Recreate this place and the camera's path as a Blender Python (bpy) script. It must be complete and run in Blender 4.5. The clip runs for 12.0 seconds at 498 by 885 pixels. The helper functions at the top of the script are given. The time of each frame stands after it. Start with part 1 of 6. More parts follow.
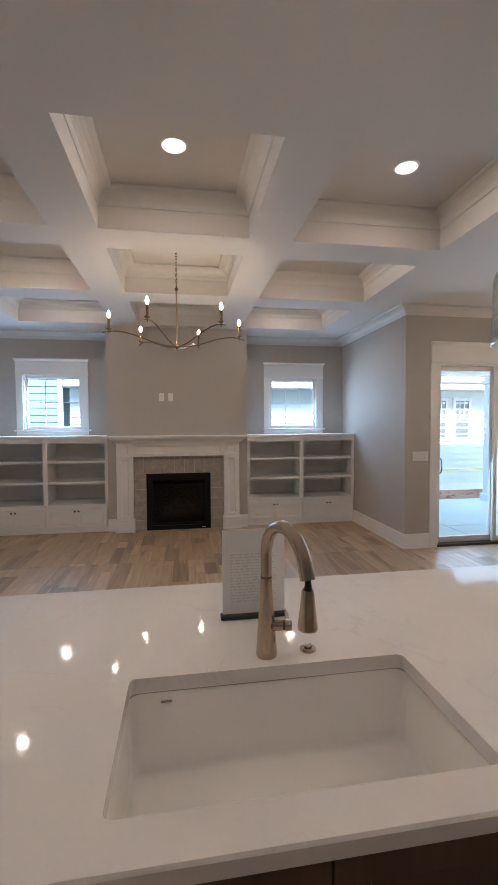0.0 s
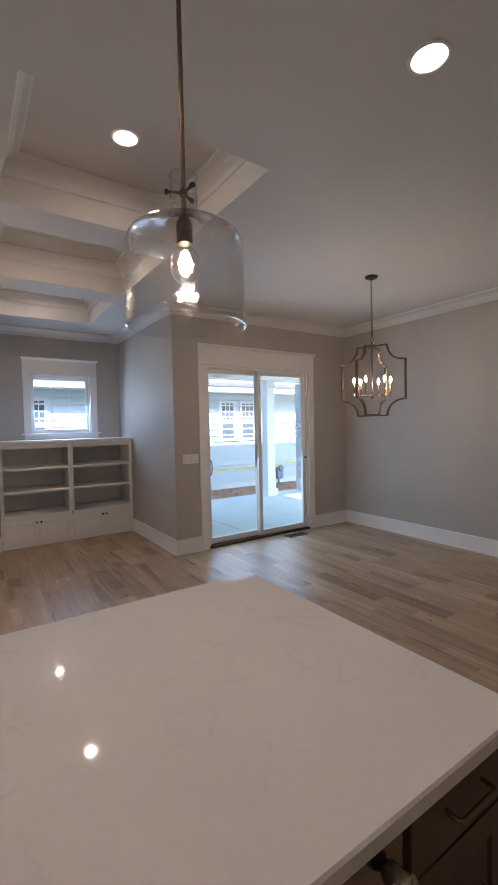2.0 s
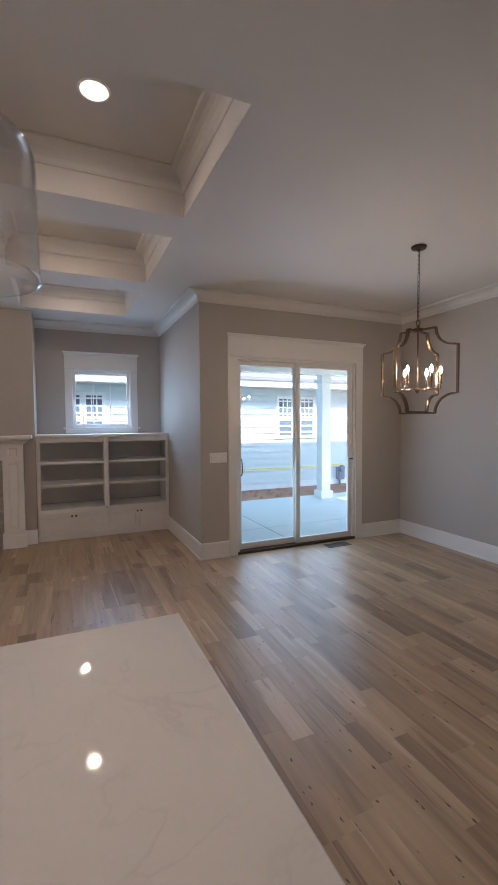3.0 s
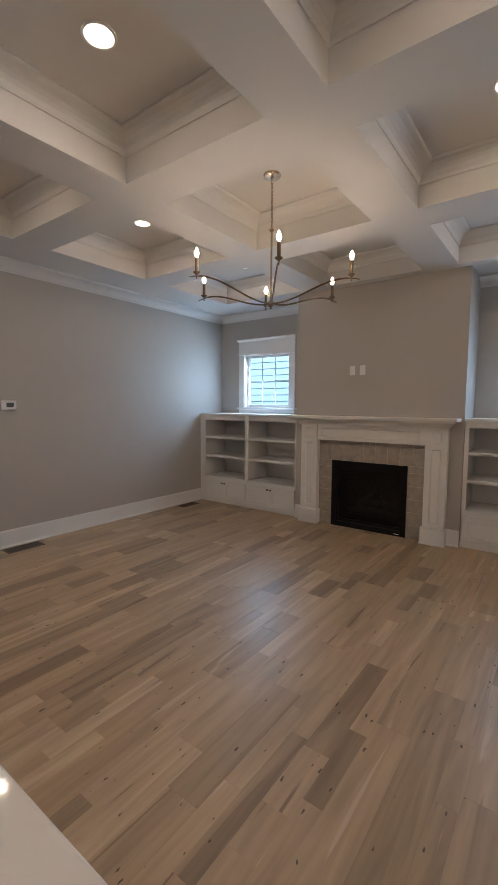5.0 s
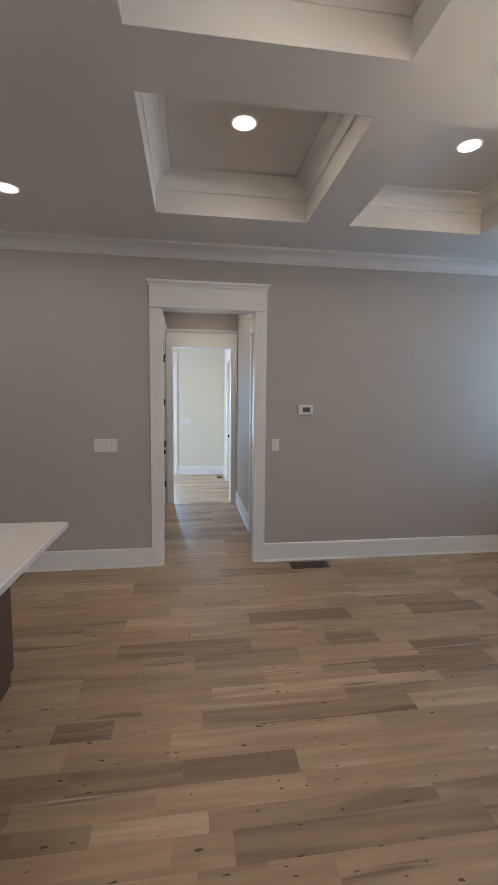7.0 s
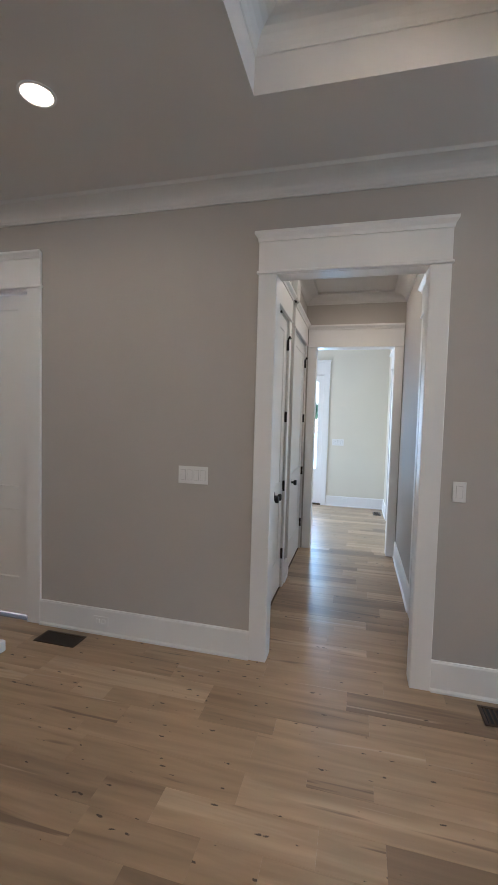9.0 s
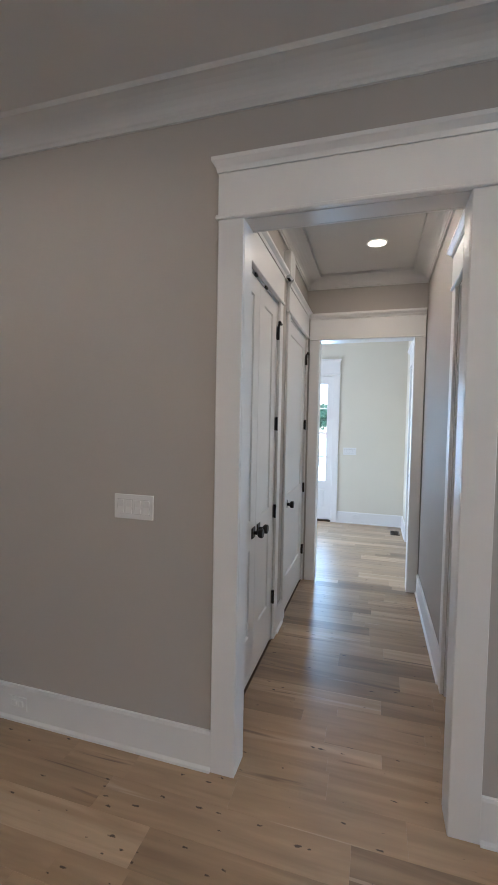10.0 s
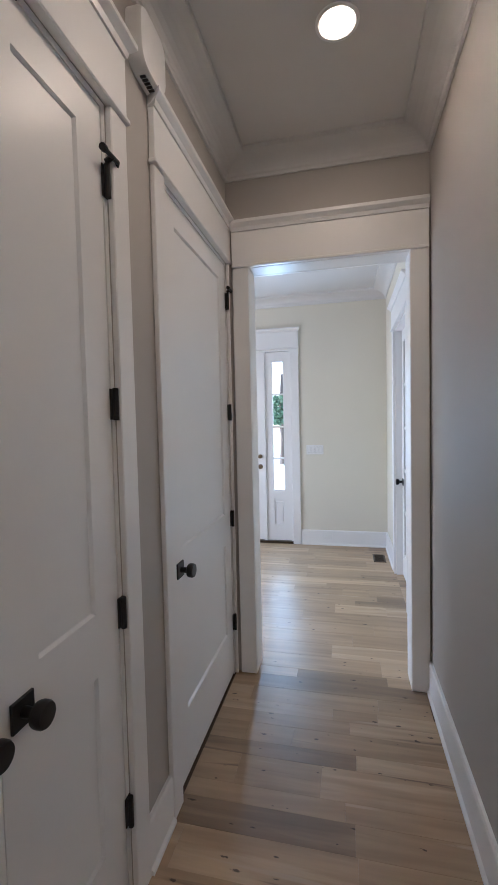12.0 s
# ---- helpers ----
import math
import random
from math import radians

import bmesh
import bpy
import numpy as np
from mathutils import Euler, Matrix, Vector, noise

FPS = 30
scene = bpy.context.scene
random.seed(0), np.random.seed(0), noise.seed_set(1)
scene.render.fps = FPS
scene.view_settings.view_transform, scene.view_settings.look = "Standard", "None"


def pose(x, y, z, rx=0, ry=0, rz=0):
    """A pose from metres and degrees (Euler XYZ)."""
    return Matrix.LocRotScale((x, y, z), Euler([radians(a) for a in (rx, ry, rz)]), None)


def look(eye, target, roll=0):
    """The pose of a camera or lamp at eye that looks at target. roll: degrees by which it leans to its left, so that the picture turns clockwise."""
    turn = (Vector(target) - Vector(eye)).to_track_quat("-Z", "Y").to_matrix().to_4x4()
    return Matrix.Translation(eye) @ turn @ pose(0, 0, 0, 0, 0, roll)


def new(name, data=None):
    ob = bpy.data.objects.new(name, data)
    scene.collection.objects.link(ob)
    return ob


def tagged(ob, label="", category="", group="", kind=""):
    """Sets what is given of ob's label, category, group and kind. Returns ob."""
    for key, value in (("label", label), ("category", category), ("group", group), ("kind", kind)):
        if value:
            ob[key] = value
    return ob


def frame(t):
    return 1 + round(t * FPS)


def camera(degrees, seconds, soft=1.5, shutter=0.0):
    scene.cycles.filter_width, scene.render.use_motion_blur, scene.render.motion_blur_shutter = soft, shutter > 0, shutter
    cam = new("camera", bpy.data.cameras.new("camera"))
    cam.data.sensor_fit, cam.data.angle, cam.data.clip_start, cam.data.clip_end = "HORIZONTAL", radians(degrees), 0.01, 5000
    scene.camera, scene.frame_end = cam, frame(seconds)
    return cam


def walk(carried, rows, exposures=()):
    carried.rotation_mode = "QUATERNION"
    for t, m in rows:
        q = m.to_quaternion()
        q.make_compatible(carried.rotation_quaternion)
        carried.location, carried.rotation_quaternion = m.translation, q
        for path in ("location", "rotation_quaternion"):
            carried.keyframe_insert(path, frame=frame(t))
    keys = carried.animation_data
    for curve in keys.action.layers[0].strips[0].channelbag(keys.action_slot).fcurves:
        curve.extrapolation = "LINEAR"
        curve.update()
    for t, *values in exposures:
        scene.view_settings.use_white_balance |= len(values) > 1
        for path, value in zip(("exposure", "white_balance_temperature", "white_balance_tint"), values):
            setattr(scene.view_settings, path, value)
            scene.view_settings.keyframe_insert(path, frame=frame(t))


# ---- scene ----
cam = camera(60.8, 12.0)
PATH = [
    (0, (0.465, 0.324, 1.562), (0.778, 2.298, 1.482), -0.3),
    (0.5, (0.561, 0.299, 1.579), (1.191, 2.195, 1.476), -0.1),
    (1, (0.67, 0.359, 1.595), (1.586, 2.134, 1.495), 0.1),
    (1.5, (0.882, 0.46, 1.591), (1.95, 2.149, 1.505), -0.5),
    (2, (1.115, 0.5, 1.566), (2.228, 2.159, 1.485), -1.2),
    (2.5, (1.445, 0.548, 1.57), (2.494, 2.25, 1.491), -1.1),
    (2.7, (1.572, 0.583, 1.565), (2.555, 2.323, 1.484), -0.7),
    (3.5, (2.13, 0.80, 1.57), (2.45, 2.77, 1.45), -0.4),
    (4.3, (2.33, 1.294, 1.573), (1.748, 3.2, 1.398), -0.3),
    (4.5, (2.365, 1.417, 1.561), (1.61, 3.262, 1.389), -0.2),
    (5, (2.327, 1.743, 1.541), (1.14, 3.343, 1.369), 0.4),
    (5.5, (2.21, 2.058, 1.564), (0.655, 3.301, 1.372), 0.4),
    (6, (2.032, 2.331, 1.598), (0.259, 3.233, 1.393), 0.3),
    (6.5, (1.872, 2.561, 1.596), (-0.056, 3.053, 1.402), 0.9),
    (7, (1.674, 2.723, 1.591), (-0.299, 2.999, 1.407), 0.5),
    (7.5, (1.322, 2.815, 1.603), (-0.669, 2.94, 1.463), 0.8),
    (7.7, (1.164, 2.827, 1.597), (-0.832, 2.862, 1.463), 1.0),
    (9.3, (-0.064, 3.014, 1.565), (-1.986, 2.47, 1.46), 1.3),
    (9.5, (-0.242, 3.019, 1.579), (-2.161, 2.465, 1.477), 1.1),
    (10, (-0.671, 3.031, 1.584), (-2.586, 2.462, 1.501), 1.1),
    (10.5, (-1.16, 3.017, 1.57), (-3.072, 2.437, 1.491), 1.0),
    (11, (-1.646, 3.036, 1.574), (-3.557, 2.453, 1.491), 0.5),
    (11.5, (-2.066, 3.004, 1.566), (-3.981, 2.434, 1.48), -0.0),
    (12, (-2.518, 3.015, 1.53), (-4.466, 2.568, 1.438), -1.3),
]
EXPOSURES = [(0, 2.6, 5660, 15), (0.6, 2.68, 5660, 16), (1.0, 2.72, 5640, 17), (1.5, 2.32, 5650, 17.5), (2.5, 2.22, 5660, 18), (4.5, 2.37, 5880, 15), (5, 2.33, 5850, 14), (5.5, 2.43, 5650, 11.5), (6, 2.49, 5520, 10.5), (7.5, 2.59, 5350, 9), (9.5, 2.64, 5230, 9), (10.5, 2.56, 5240, 11), (11, 2.6, 5330, 12.5), (11.5, 2.52, 5400, 13), (12, 2.26, 5440, 14.5)]
walk(cam, [(t, look(eye, target, roll)) for t, eye, target, roll in PATH], EXPOSURES)

# ---- light ----
SUN_ELEVATION, SUN_ROTATION = radians(44), radians(190)
world = bpy.data.worlds.new("sky")
scene.world = world
world.use_nodes = True
sky = world.node_tree.nodes.new("ShaderNodeTexSky")
sky.sky_type, sky.sun_disc = "NISHITA", False
sky.sun_elevation, sky.sun_rotation = SUN_ELEVATION, SUN_ROTATION
world.node_tree.links.new(sky.outputs[0], world.node_tree.nodes["Background"].inputs[0])
world.node_tree.nodes["Background"].inputs[1].default_value = 0.15

sun = new("sun", bpy.data.lights.new("sun", "SUN"))
sun.data.energy, sun.data.angle, sun.data.color = 3.0, radians(0.5), (1.0, 0.965, 0.92)
sun.matrix_world = look((0, 0, 0), (math.sin(radians(10)) * math.cos(SUN_ELEVATION), math.cos(radians(10)) * math.cos(SUN_ELEVATION), -math.sin(SUN_ELEVATION)))

DISC_GLOW, BULB_GLOW, DAY = 16.5, 44.0, (0.56, 0.80, 1.0)


def day_lamp(name, eye, target, w, h, watts, colour=DAY):
    """Sky light entering at a window."""
    lamp = bpy.data.lights.new(name, "AREA")
    lamp.shape, lamp.size, lamp.size_y, lamp.energy, lamp.color = "RECTANGLE", w, h, watts, colour
    ob = new(name, lamp)
    ob.matrix_world = look(eye, target)
    return ob


day_lamp("patio_daylight", (4.5, 5.262, 1.2), (4.5, 1.6, 0.0), 1.55, 2.1, 3.6)
day_lamp("window_daylight", (2.35, 7.42, 1.94), (2.35, 4.4, 0.6), 0.72, 0.72, 3.0)
day_lamp("window_daylight", (-1.515, 7.42, 1.94), (-2.2, 4.6, 0.9), 0.72, 0.72, 4.2)
day_lamp("entry_fill_daylight", (-7.76, 2.18, 1.45), (0, 2.18, 1.2), 0.13, 1.6, 3.5)
# Fill lamp at an unseen, assumed side window, brightening the entry and hall.
day_lamp("entry_fill_daylight", (-6.2, -0.35, 1.5), (-6.2, 5, 1.2), 1.35, 1.55, 9.5, (0.97, 0.98, 1.0))

# ---- materials ----


def material(name, colour, rough=0.5, metal=0.0, vary=0.06, scale=6.0, fine=120.0, bump=0.0, spec=0.5):
    """Principled surface with a broad and a fine variation of its tone and roughness, and a fine relief."""
    m = bpy.data.materials.new(name)
    m.use_nodes = True
    nt = m.node_tree
    b = nt.nodes["Principled BSDF"]
    b.inputs["Metallic"].default_value = metal
    b.inputs["Specular IOR Level"].default_value = spec
    geo = nt.nodes.new("ShaderNodeNewGeometry")
    n1, n2 = nt.nodes.new("ShaderNodeTexNoise"), nt.nodes.new("ShaderNodeTexNoise")
    n1.inputs["Scale"].default_value, n2.inputs["Scale"].default_value = scale, fine
    n1.inputs["Detail"].default_value, n2.inputs["Detail"].default_value = 2, 3
    for n in (n1, n2):
        nt.links.new(geo.outputs["Position"], n.inputs["Vector"])
    add = nt.nodes.new("ShaderNodeMath")
    add.operation = "MULTIPLY_ADD"
    nt.links.new(n2.outputs["Fac"], add.inputs[0])
    add.inputs[1].default_value = 0.35
    nt.links.new(n1.outputs["Fac"], add.inputs[2])
    ramp = nt.nodes.new("ShaderNodeMapRange")
    ramp.clamp = False
    ramp.inputs["From Min"].default_value, ramp.inputs["From Max"].default_value = 0.35, 1.0
    ramp.inputs["To Min"].default_value, ramp.inputs["To Max"].default_value = 1 - vary, 1 + vary
    nt.links.new(add.outputs[0], ramp.inputs["Value"])
    mul = nt.nodes.new("ShaderNodeVectorMath")
    mul.operation = "SCALE"
    mul.inputs[0].default_value = colour[:3]
    nt.links.new(ramp.outputs[0], mul.inputs["Scale"])
    nt.links.new(mul.outputs[0], b.inputs["Base Color"])
    rr = nt.nodes.new("ShaderNodeMapRange")
    rr.inputs["To Min"].default_value, rr.inputs["To Max"].default_value = rough * 0.82, min(1, rough * 1.18)
    nt.links.new(n1.outputs["Fac"], rr.inputs["Value"])
    nt.links.new(rr.outputs[0], b.inputs["Roughness"])
    if bump:
        bp = nt.nodes.new("ShaderNodeBump")
        bp.inputs["Strength"].default_value, bp.inputs["Distance"].default_value = 0.35, bump
        nt.links.new(n2.outputs["Fac"], bp.inputs["Height"])
        nt.links.new(bp.outputs[0], b.inputs["Normal"])
    return m


def glow(name, colour, strength):
    m = bpy.data.materials.new(name)
    m.use_nodes = True
    b = m.node_tree.nodes["Principled BSDF"]
    b.inputs["Base Color"].default_value = (0.9, 0.9, 0.88, 1)
    b.inputs["Emission Color"].default_value = (*colour, 1)
    b.inputs["Emission Strength"].default_value = strength
    return m


def clear_glass(name, tint=(0.97, 0.985, 0.98), gain=1.0, ripple=0.0, edge=5.0):
    """Thin glass: light passes straight through, and its gloss follows Fresnel."""
    m = bpy.data.materials.new(name)
    m.use_nodes = True
    nt = m.node_tree
    nt.nodes.remove(nt.nodes["Principled BSDF"])
    out = nt.nodes["Material Output"]
    tr, gl, mix, fr = (nt.nodes.new(k) for k in ("ShaderNodeBsdfTransparent", "ShaderNodeBsdfGlossy", "ShaderNodeMixShader", "ShaderNodeLayerWeight"))
    tr.inputs[0].default_value = (*tint, 1)
    gl.inputs["Roughness"].default_value = 0.02
    p = nt.nodes.new("ShaderNodeMath")
    p.operation, p.inputs[1].default_value = "POWER", edge
    nt.links.new(fr.outputs["Facing"], p.inputs[0])
    g = nt.nodes.new("ShaderNodeMath")
    g.operation, g.inputs[1].default_value, g.inputs[2].default_value, g.use_clamp = "MULTIPLY_ADD", 0.9, 0.04 * gain, True
    nt.links.new(p.outputs[0], g.inputs[0])
    if ripple:
        geo = nt.nodes.new("ShaderNodeNewGeometry")
        n = nt.nodes.new("ShaderNodeTexNoise")
        n.inputs["Scale"].default_value, n.inputs["Detail"].default_value = 42.0, 2.5
        nt.links.new(geo.outputs["Position"], n.inputs["Vector"])
        bp = nt.nodes.new("ShaderNodeBump")
        bp.inputs["Strength"].default_value, bp.inputs["Distance"].default_value = 0.6, ripple
        nt.links.new(n.outputs["Fac"], bp.inputs["Height"])
        nt.links.new(bp.outputs[0], gl.inputs["Normal"])
    nt.links.new(g.outputs[0], mix.inputs[0])
    nt.links.new(tr.outputs[0], mix.inputs[1])
    nt.links.new(gl.outputs[0], mix.inputs[2])
    nt.links.new(mix.outputs[0], out.inputs[0])
    return m


def wood(name, tones, rough, stretch, by_object=True, knots=True, gloss_bump=0.0006):
    """Boards whose tone goes by the piece, with grain along the stretch and dark knots."""
    m = bpy.data.materials.new(name)
    m.use_nodes = True
    nt = m.node_tree
    b = nt.nodes["Principled BSDF"]
    geo = nt.nodes.new("ShaderNodeNewGeometry")
    if by_object:
        rnd = nt.nodes.new("ShaderNodeObjectInfo").outputs["Random"]
    else:
        rnd = geo.outputs["Random Per Island"]
    off = nt.nodes.new("ShaderNodeMath")
    off.operation, off.inputs[1].default_value = "MULTIPLY", 57.0
    nt.links.new(rnd, off.inputs[0])
    vec = nt.nodes.new("ShaderNodeVectorMath")
    vec.operation = "ADD"
    nt.links.new(geo.outputs["Position"], vec.inputs[0])
    nt.links.new(off.outputs[0], vec.inputs[1])
    sc = nt.nodes.new("ShaderNodeVectorMath")
    sc.operation = "MULTIPLY"
    sc.inputs[1].default_value = stretch
    nt.links.new(vec.outputs[0], sc.inputs[0])
    grain = nt.nodes.new("ShaderNodeTexNoise")
    grain.inputs["Scale"].default_value, grain.inputs["Detail"].default_value, grain.inputs["Distortion"].default_value = 1.0, 6, 0.6
    nt.links.new(sc.outputs[0], grain.inputs["Vector"])
    streak = nt.nodes.new("ShaderNodeTexNoise")
    streak.inputs["Scale"].default_value, streak.inputs["Detail"].default_value, streak.inputs["Distortion"].default_value = 0.42, 4, 1.2
    nt.links.new(sc.outputs[0], streak.inputs["Vector"])
    # tone of the piece
    ramp = nt.nodes.new("ShaderNodeValToRGB")
    el = ramp.color_ramp.elements
    while len(el) < len(tones):
        el.new(0.5)
    for i, (e, c) in enumerate(zip(el, tones)):
        e.position, e.color = i / (len(tones) - 1), (*c, 1)
    wob = nt.nodes.new("ShaderNodeMath")
    wob.operation, wob.inputs[1].default_value = "MULTIPLY_ADD", 0.95
    sh = nt.nodes.new("ShaderNodeMath")
    sh.operation, sh.inputs[1].default_value = "SUBTRACT", 0.475
    nt.links.new(streak.outputs["Fac"], wob.inputs[0])
    tame = nt.nodes.new("ShaderNodeMath")
    tame.operation, tame.inputs[1].default_value = "MULTIPLY", 1.0
    nt.links.new(rnd, tame.inputs[0])
    nt.links.new(tame.outputs[0], wob.inputs[2])
    nt.links.new(wob.outputs[0], sh.inputs[0])
    nt.links.new(sh.outputs[0], ramp.inputs[0])
    gr = nt.nodes.new("ShaderNodeMapRange")
    gr.inputs["From Min"].default_value, gr.inputs["From Max"].default_value = 0.3, 0.7
    gr.inputs["To Min"].default_value, gr.inputs["To Max"].default_value = 0.82, 1.14
    nt.links.new(grain.outputs["Fac"], gr.inputs["Value"])
    col = nt.nodes.new("ShaderNodeVectorMath")
    col.operation = "SCALE"
    nt.links.new(ramp.outputs[0], col.inputs[0])
    nt.links.new(gr.outputs[0], col.inputs["Scale"])
    last = col.outputs[0]
    if knots:
        psc = nt.nodes.new("ShaderNodeVectorMath")
        psc.operation, psc.inputs[1].default_value = "MULTIPLY", (17.0, 0.85, 1.0)
        nt.links.new(vec.outputs[0], psc.inputs[0])
        for lo, hi, amount, tone, seed in ((0.66, 0.70, 0.55, (0.56, 0.44, 0.32, 1), 0.0), (0.655, 0.72, 0.7, (0.13, 0.085, 0.06, 1), 31.7)):
            sh2 = nt.nodes.new("ShaderNodeVectorMath")
            sh2.operation, sh2.inputs[1].default_value = "ADD", (seed, seed, seed)
            nt.links.new(psc.outputs[0], sh2.inputs[0])
            pale = nt.nodes.new("ShaderNodeTexNoise")
            pale.inputs["Scale"].default_value, pale.inputs["Detail"].default_value, pale.inputs["Distortion"].default_value = 1.0, 3, 0.5
            nt.links.new(sh2.outputs[0], pale.inputs["Vector"])
            pr = nt.nodes.new("ShaderNodeMapRange")
            pr.inputs["From Min"].default_value, pr.inputs["From Max"].default_value, pr.inputs["To Max"].default_value = lo, hi, amount
            nt.links.new(pale.outputs["Fac"], pr.inputs["Value"])
            pm = nt.nodes.new("ShaderNodeMix")
            pm.data_type = "RGBA"
            pm.inputs["B"].default_value = tone
            nt.links.new(pr.outputs[0], pm.inputs["Factor"])
            nt.links.new(last, pm.inputs["A"])
            last = pm.outputs["Result"]
        ksc = nt.nodes.new("ShaderNodeVectorMath")
        ksc.operation, ksc.inputs[1].default_value = "MULTIPLY", (5.6, 2.1, 0.0)
        bend = nt.nodes.new("ShaderNodeTexNoise")
        bend.inputs["Scale"].default_value, bend.inputs["Detail"].default_value = 46.0, 3
        nt.links.new(vec.outputs[0], bend.inputs["Vector"])
        bent = nt.nodes.new("ShaderNodeVectorMath")
        bent.operation, bent.inputs[1].default_value = "MULTIPLY_ADD", (0.014, 0.045, 0.0)
        nt.links.new(bend.outputs["Color"], bent.inputs[0])
        nt.links.new(vec.outputs[0], bent.inputs[2])
        nt.links.new(bent.outputs[0], ksc.inputs[0])
        vor = nt.nodes.new("ShaderNodeTexVoronoi")
        vor.voronoi_dimensions = "2D"
        nt.links.new(ksc.outputs[0], vor.inputs["Vector"])
        sel = nt.nodes.new("ShaderNodeSeparateColor")
        nt.links.new(vor.outputs["Color"], sel.inputs[0])
        size = nt.nodes.new("ShaderNodeMapRange")
        size.inputs["From Min"].default_value, size.inputs["From Max"].default_value = 0.79, 1.0
        size.inputs["To Min"].default_value, size.inputs["To Max"].default_value = -0.06, 0.13
        nt.links.new(sel.outputs[0], size.inputs["Value"])
        near = nt.nodes.new("ShaderNodeMath")
        near.operation = "SUBTRACT"
        nt.links.new(size.outputs[0], near.inputs[0])
        nt.links.new(vor.outputs["Distance"], near.inputs[1])
        soft = nt.nodes.new("ShaderNodeMapRange")
        soft.inputs["From Min"].default_value, soft.inputs["From Max"].default_value = -0.05, 0.025
        soft.inputs["To Min"].default_value, soft.inputs["To Max"].default_value = 0.0, 0.85
        nt.links.new(near.outputs[0], soft.inputs["Value"])
        kmix = nt.nodes.new("ShaderNodeMix")
        kmix.data_type = "RGBA"
        kmix.inputs["B"].default_value = (0.035, 0.022, 0.014, 1)
        nt.links.new(soft.outputs[0], kmix.inputs["Factor"])
        nt.links.new(last, kmix.inputs["A"])
        last = kmix.outputs["Result"]
    nt.links.new(last, b.inputs["Base Color"])
    ro = nt.nodes.new("ShaderNodeMapRange")
    ro.inputs["To Min"].default_value, ro.inputs["To Max"].default_value = rough * 0.8, rough * 1.25
    nt.links.new(grain.outputs["Fac"], ro.inputs["Value"])
    nt.links.new(ro.outputs[0], b.inputs["Roughness"])
    bp = nt.nodes.new("ShaderNodeBump")
    bp.inputs["Strength"].default_value, bp.inputs["Distance"].default_value = 0.3, gloss_bump
    nt.links.new(grain.outputs["Fac"], bp.inputs["Height"])
    nt.links.new(bp.outputs[0], b.inputs["Normal"])
    return m


def quartz(name):
    """Polished white stone with thin broken grey veins."""
    m = material(name, (0.72, 0.695, 0.675), 0.055, vary=0.03, scale=3, fine=60)
    nt = m.node_tree
    b = nt.nodes["Principled BSDF"]
    base = b.inputs["Base Color"].links[0].from_socket
    geo = nt.nodes.new("ShaderNodeNewGeometry")
    n = nt.nodes.new("ShaderNodeTexNoise")
    n.inputs["Scale"].default_value, n.inputs["Detail"].default_value, n.inputs["Distortion"].default_value = 2.6, 8, 0.9
    nt.links.new(geo.outputs["Position"], n.inputs["Vector"])
    d = nt.nodes.new("ShaderNodeMath")
    d.operation, d.inputs[1].default_value = "SUBTRACT", 0.5
    a = nt.nodes.new("ShaderNodeMath")
    a.operation = "ABSOLUTE"
    nt.links.new(n.outputs["Fac"], d.inputs[0])
    nt.links.new(d.outputs[0], a.inputs[0])
    r = nt.nodes.new("ShaderNodeMapRange")
    r.inputs["From Min"].default_value, r.inputs["From Max"].default_value = 0.0, 0.012
    r.inputs["To Min"].default_value, r.inputs["To Max"].default_value = 0.15, 0.0
    nt.links.new(a.outputs[0], r.inputs["Value"])
    gate = nt.nodes.new("ShaderNodeTexNoise")
    gate.inputs["Scale"].default_value = 3.3
    nt.links.new(geo.outputs["Position"], gate.inputs["Vector"])
    gr = nt.nodes.new("ShaderNodeMapRange")
    gr.inputs["From Min"].default_value, gr.inputs["From Max"].default_value = 0.42, 0.62
    nt.links.new(gate.outputs["Fac"], gr.inputs["Value"])
    mu = nt.nodes.new("ShaderNodeMath")
    mu.operation = "MULTIPLY"
    nt.links.new(r.outputs[0], mu.inputs[0])
    nt.links.new(gr.outputs[0], mu.inputs[1])
    mix = nt.nodes.new("ShaderNodeMix")
    mix.data_type = "RGBA"
    mix.inputs["B"].default_value = (0.33, 0.31, 0.29, 1)
    nt.links.new(mu.outputs[0], mix.inputs["Factor"])
    nt.links.new(base, mix.inputs["A"])
    nt.links.new(mix.outputs["Result"], b.inputs["Base Color"])
    return m


PAINT = material("greige_wall_paint", (0.46, 0.43, 0.395), 0.62, vary=0.025, scale=1.7, fine=240, bump=0.0006, spec=0.35)
CREAM = material("cream_wall_paint", (0.71, 0.67, 0.565), 0.55, vary=0.025, scale=1.7, fine=240, bump=0.0006)
CEIL = material("ceiling_paint", (0.65, 0.63, 0.605), 0.7, vary=0.02, scale=1.5, fine=180, bump=0.0006)
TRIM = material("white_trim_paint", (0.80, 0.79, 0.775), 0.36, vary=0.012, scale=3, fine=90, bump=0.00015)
# Trim white darkened, so mouldings at the ceiling look less brightly lit.
DIMCROWN = material("dimmed_crown_white", (0.675, 0.66, 0.637), 0.5, vary=0.012, scale=3, fine=90, bump=0.00015)
QUARTZ = quartz("white_quartz")
FIRECLAY = material("white_fireclay", (0.84, 0.825, 0.80), 0.1, vary=0.015)
OAK = [(0.24, 0.168, 0.104), (0.318, 0.224, 0.137), (0.37, 0.262, 0.16), (0.398, 0.281, 0.17), (0.42, 0.299, 0.183), (0.396, 0.283, 0.175), (0.418, 0.296, 0.181), (0.452, 0.326, 0.204), (0.53, 0.396, 0.258)]
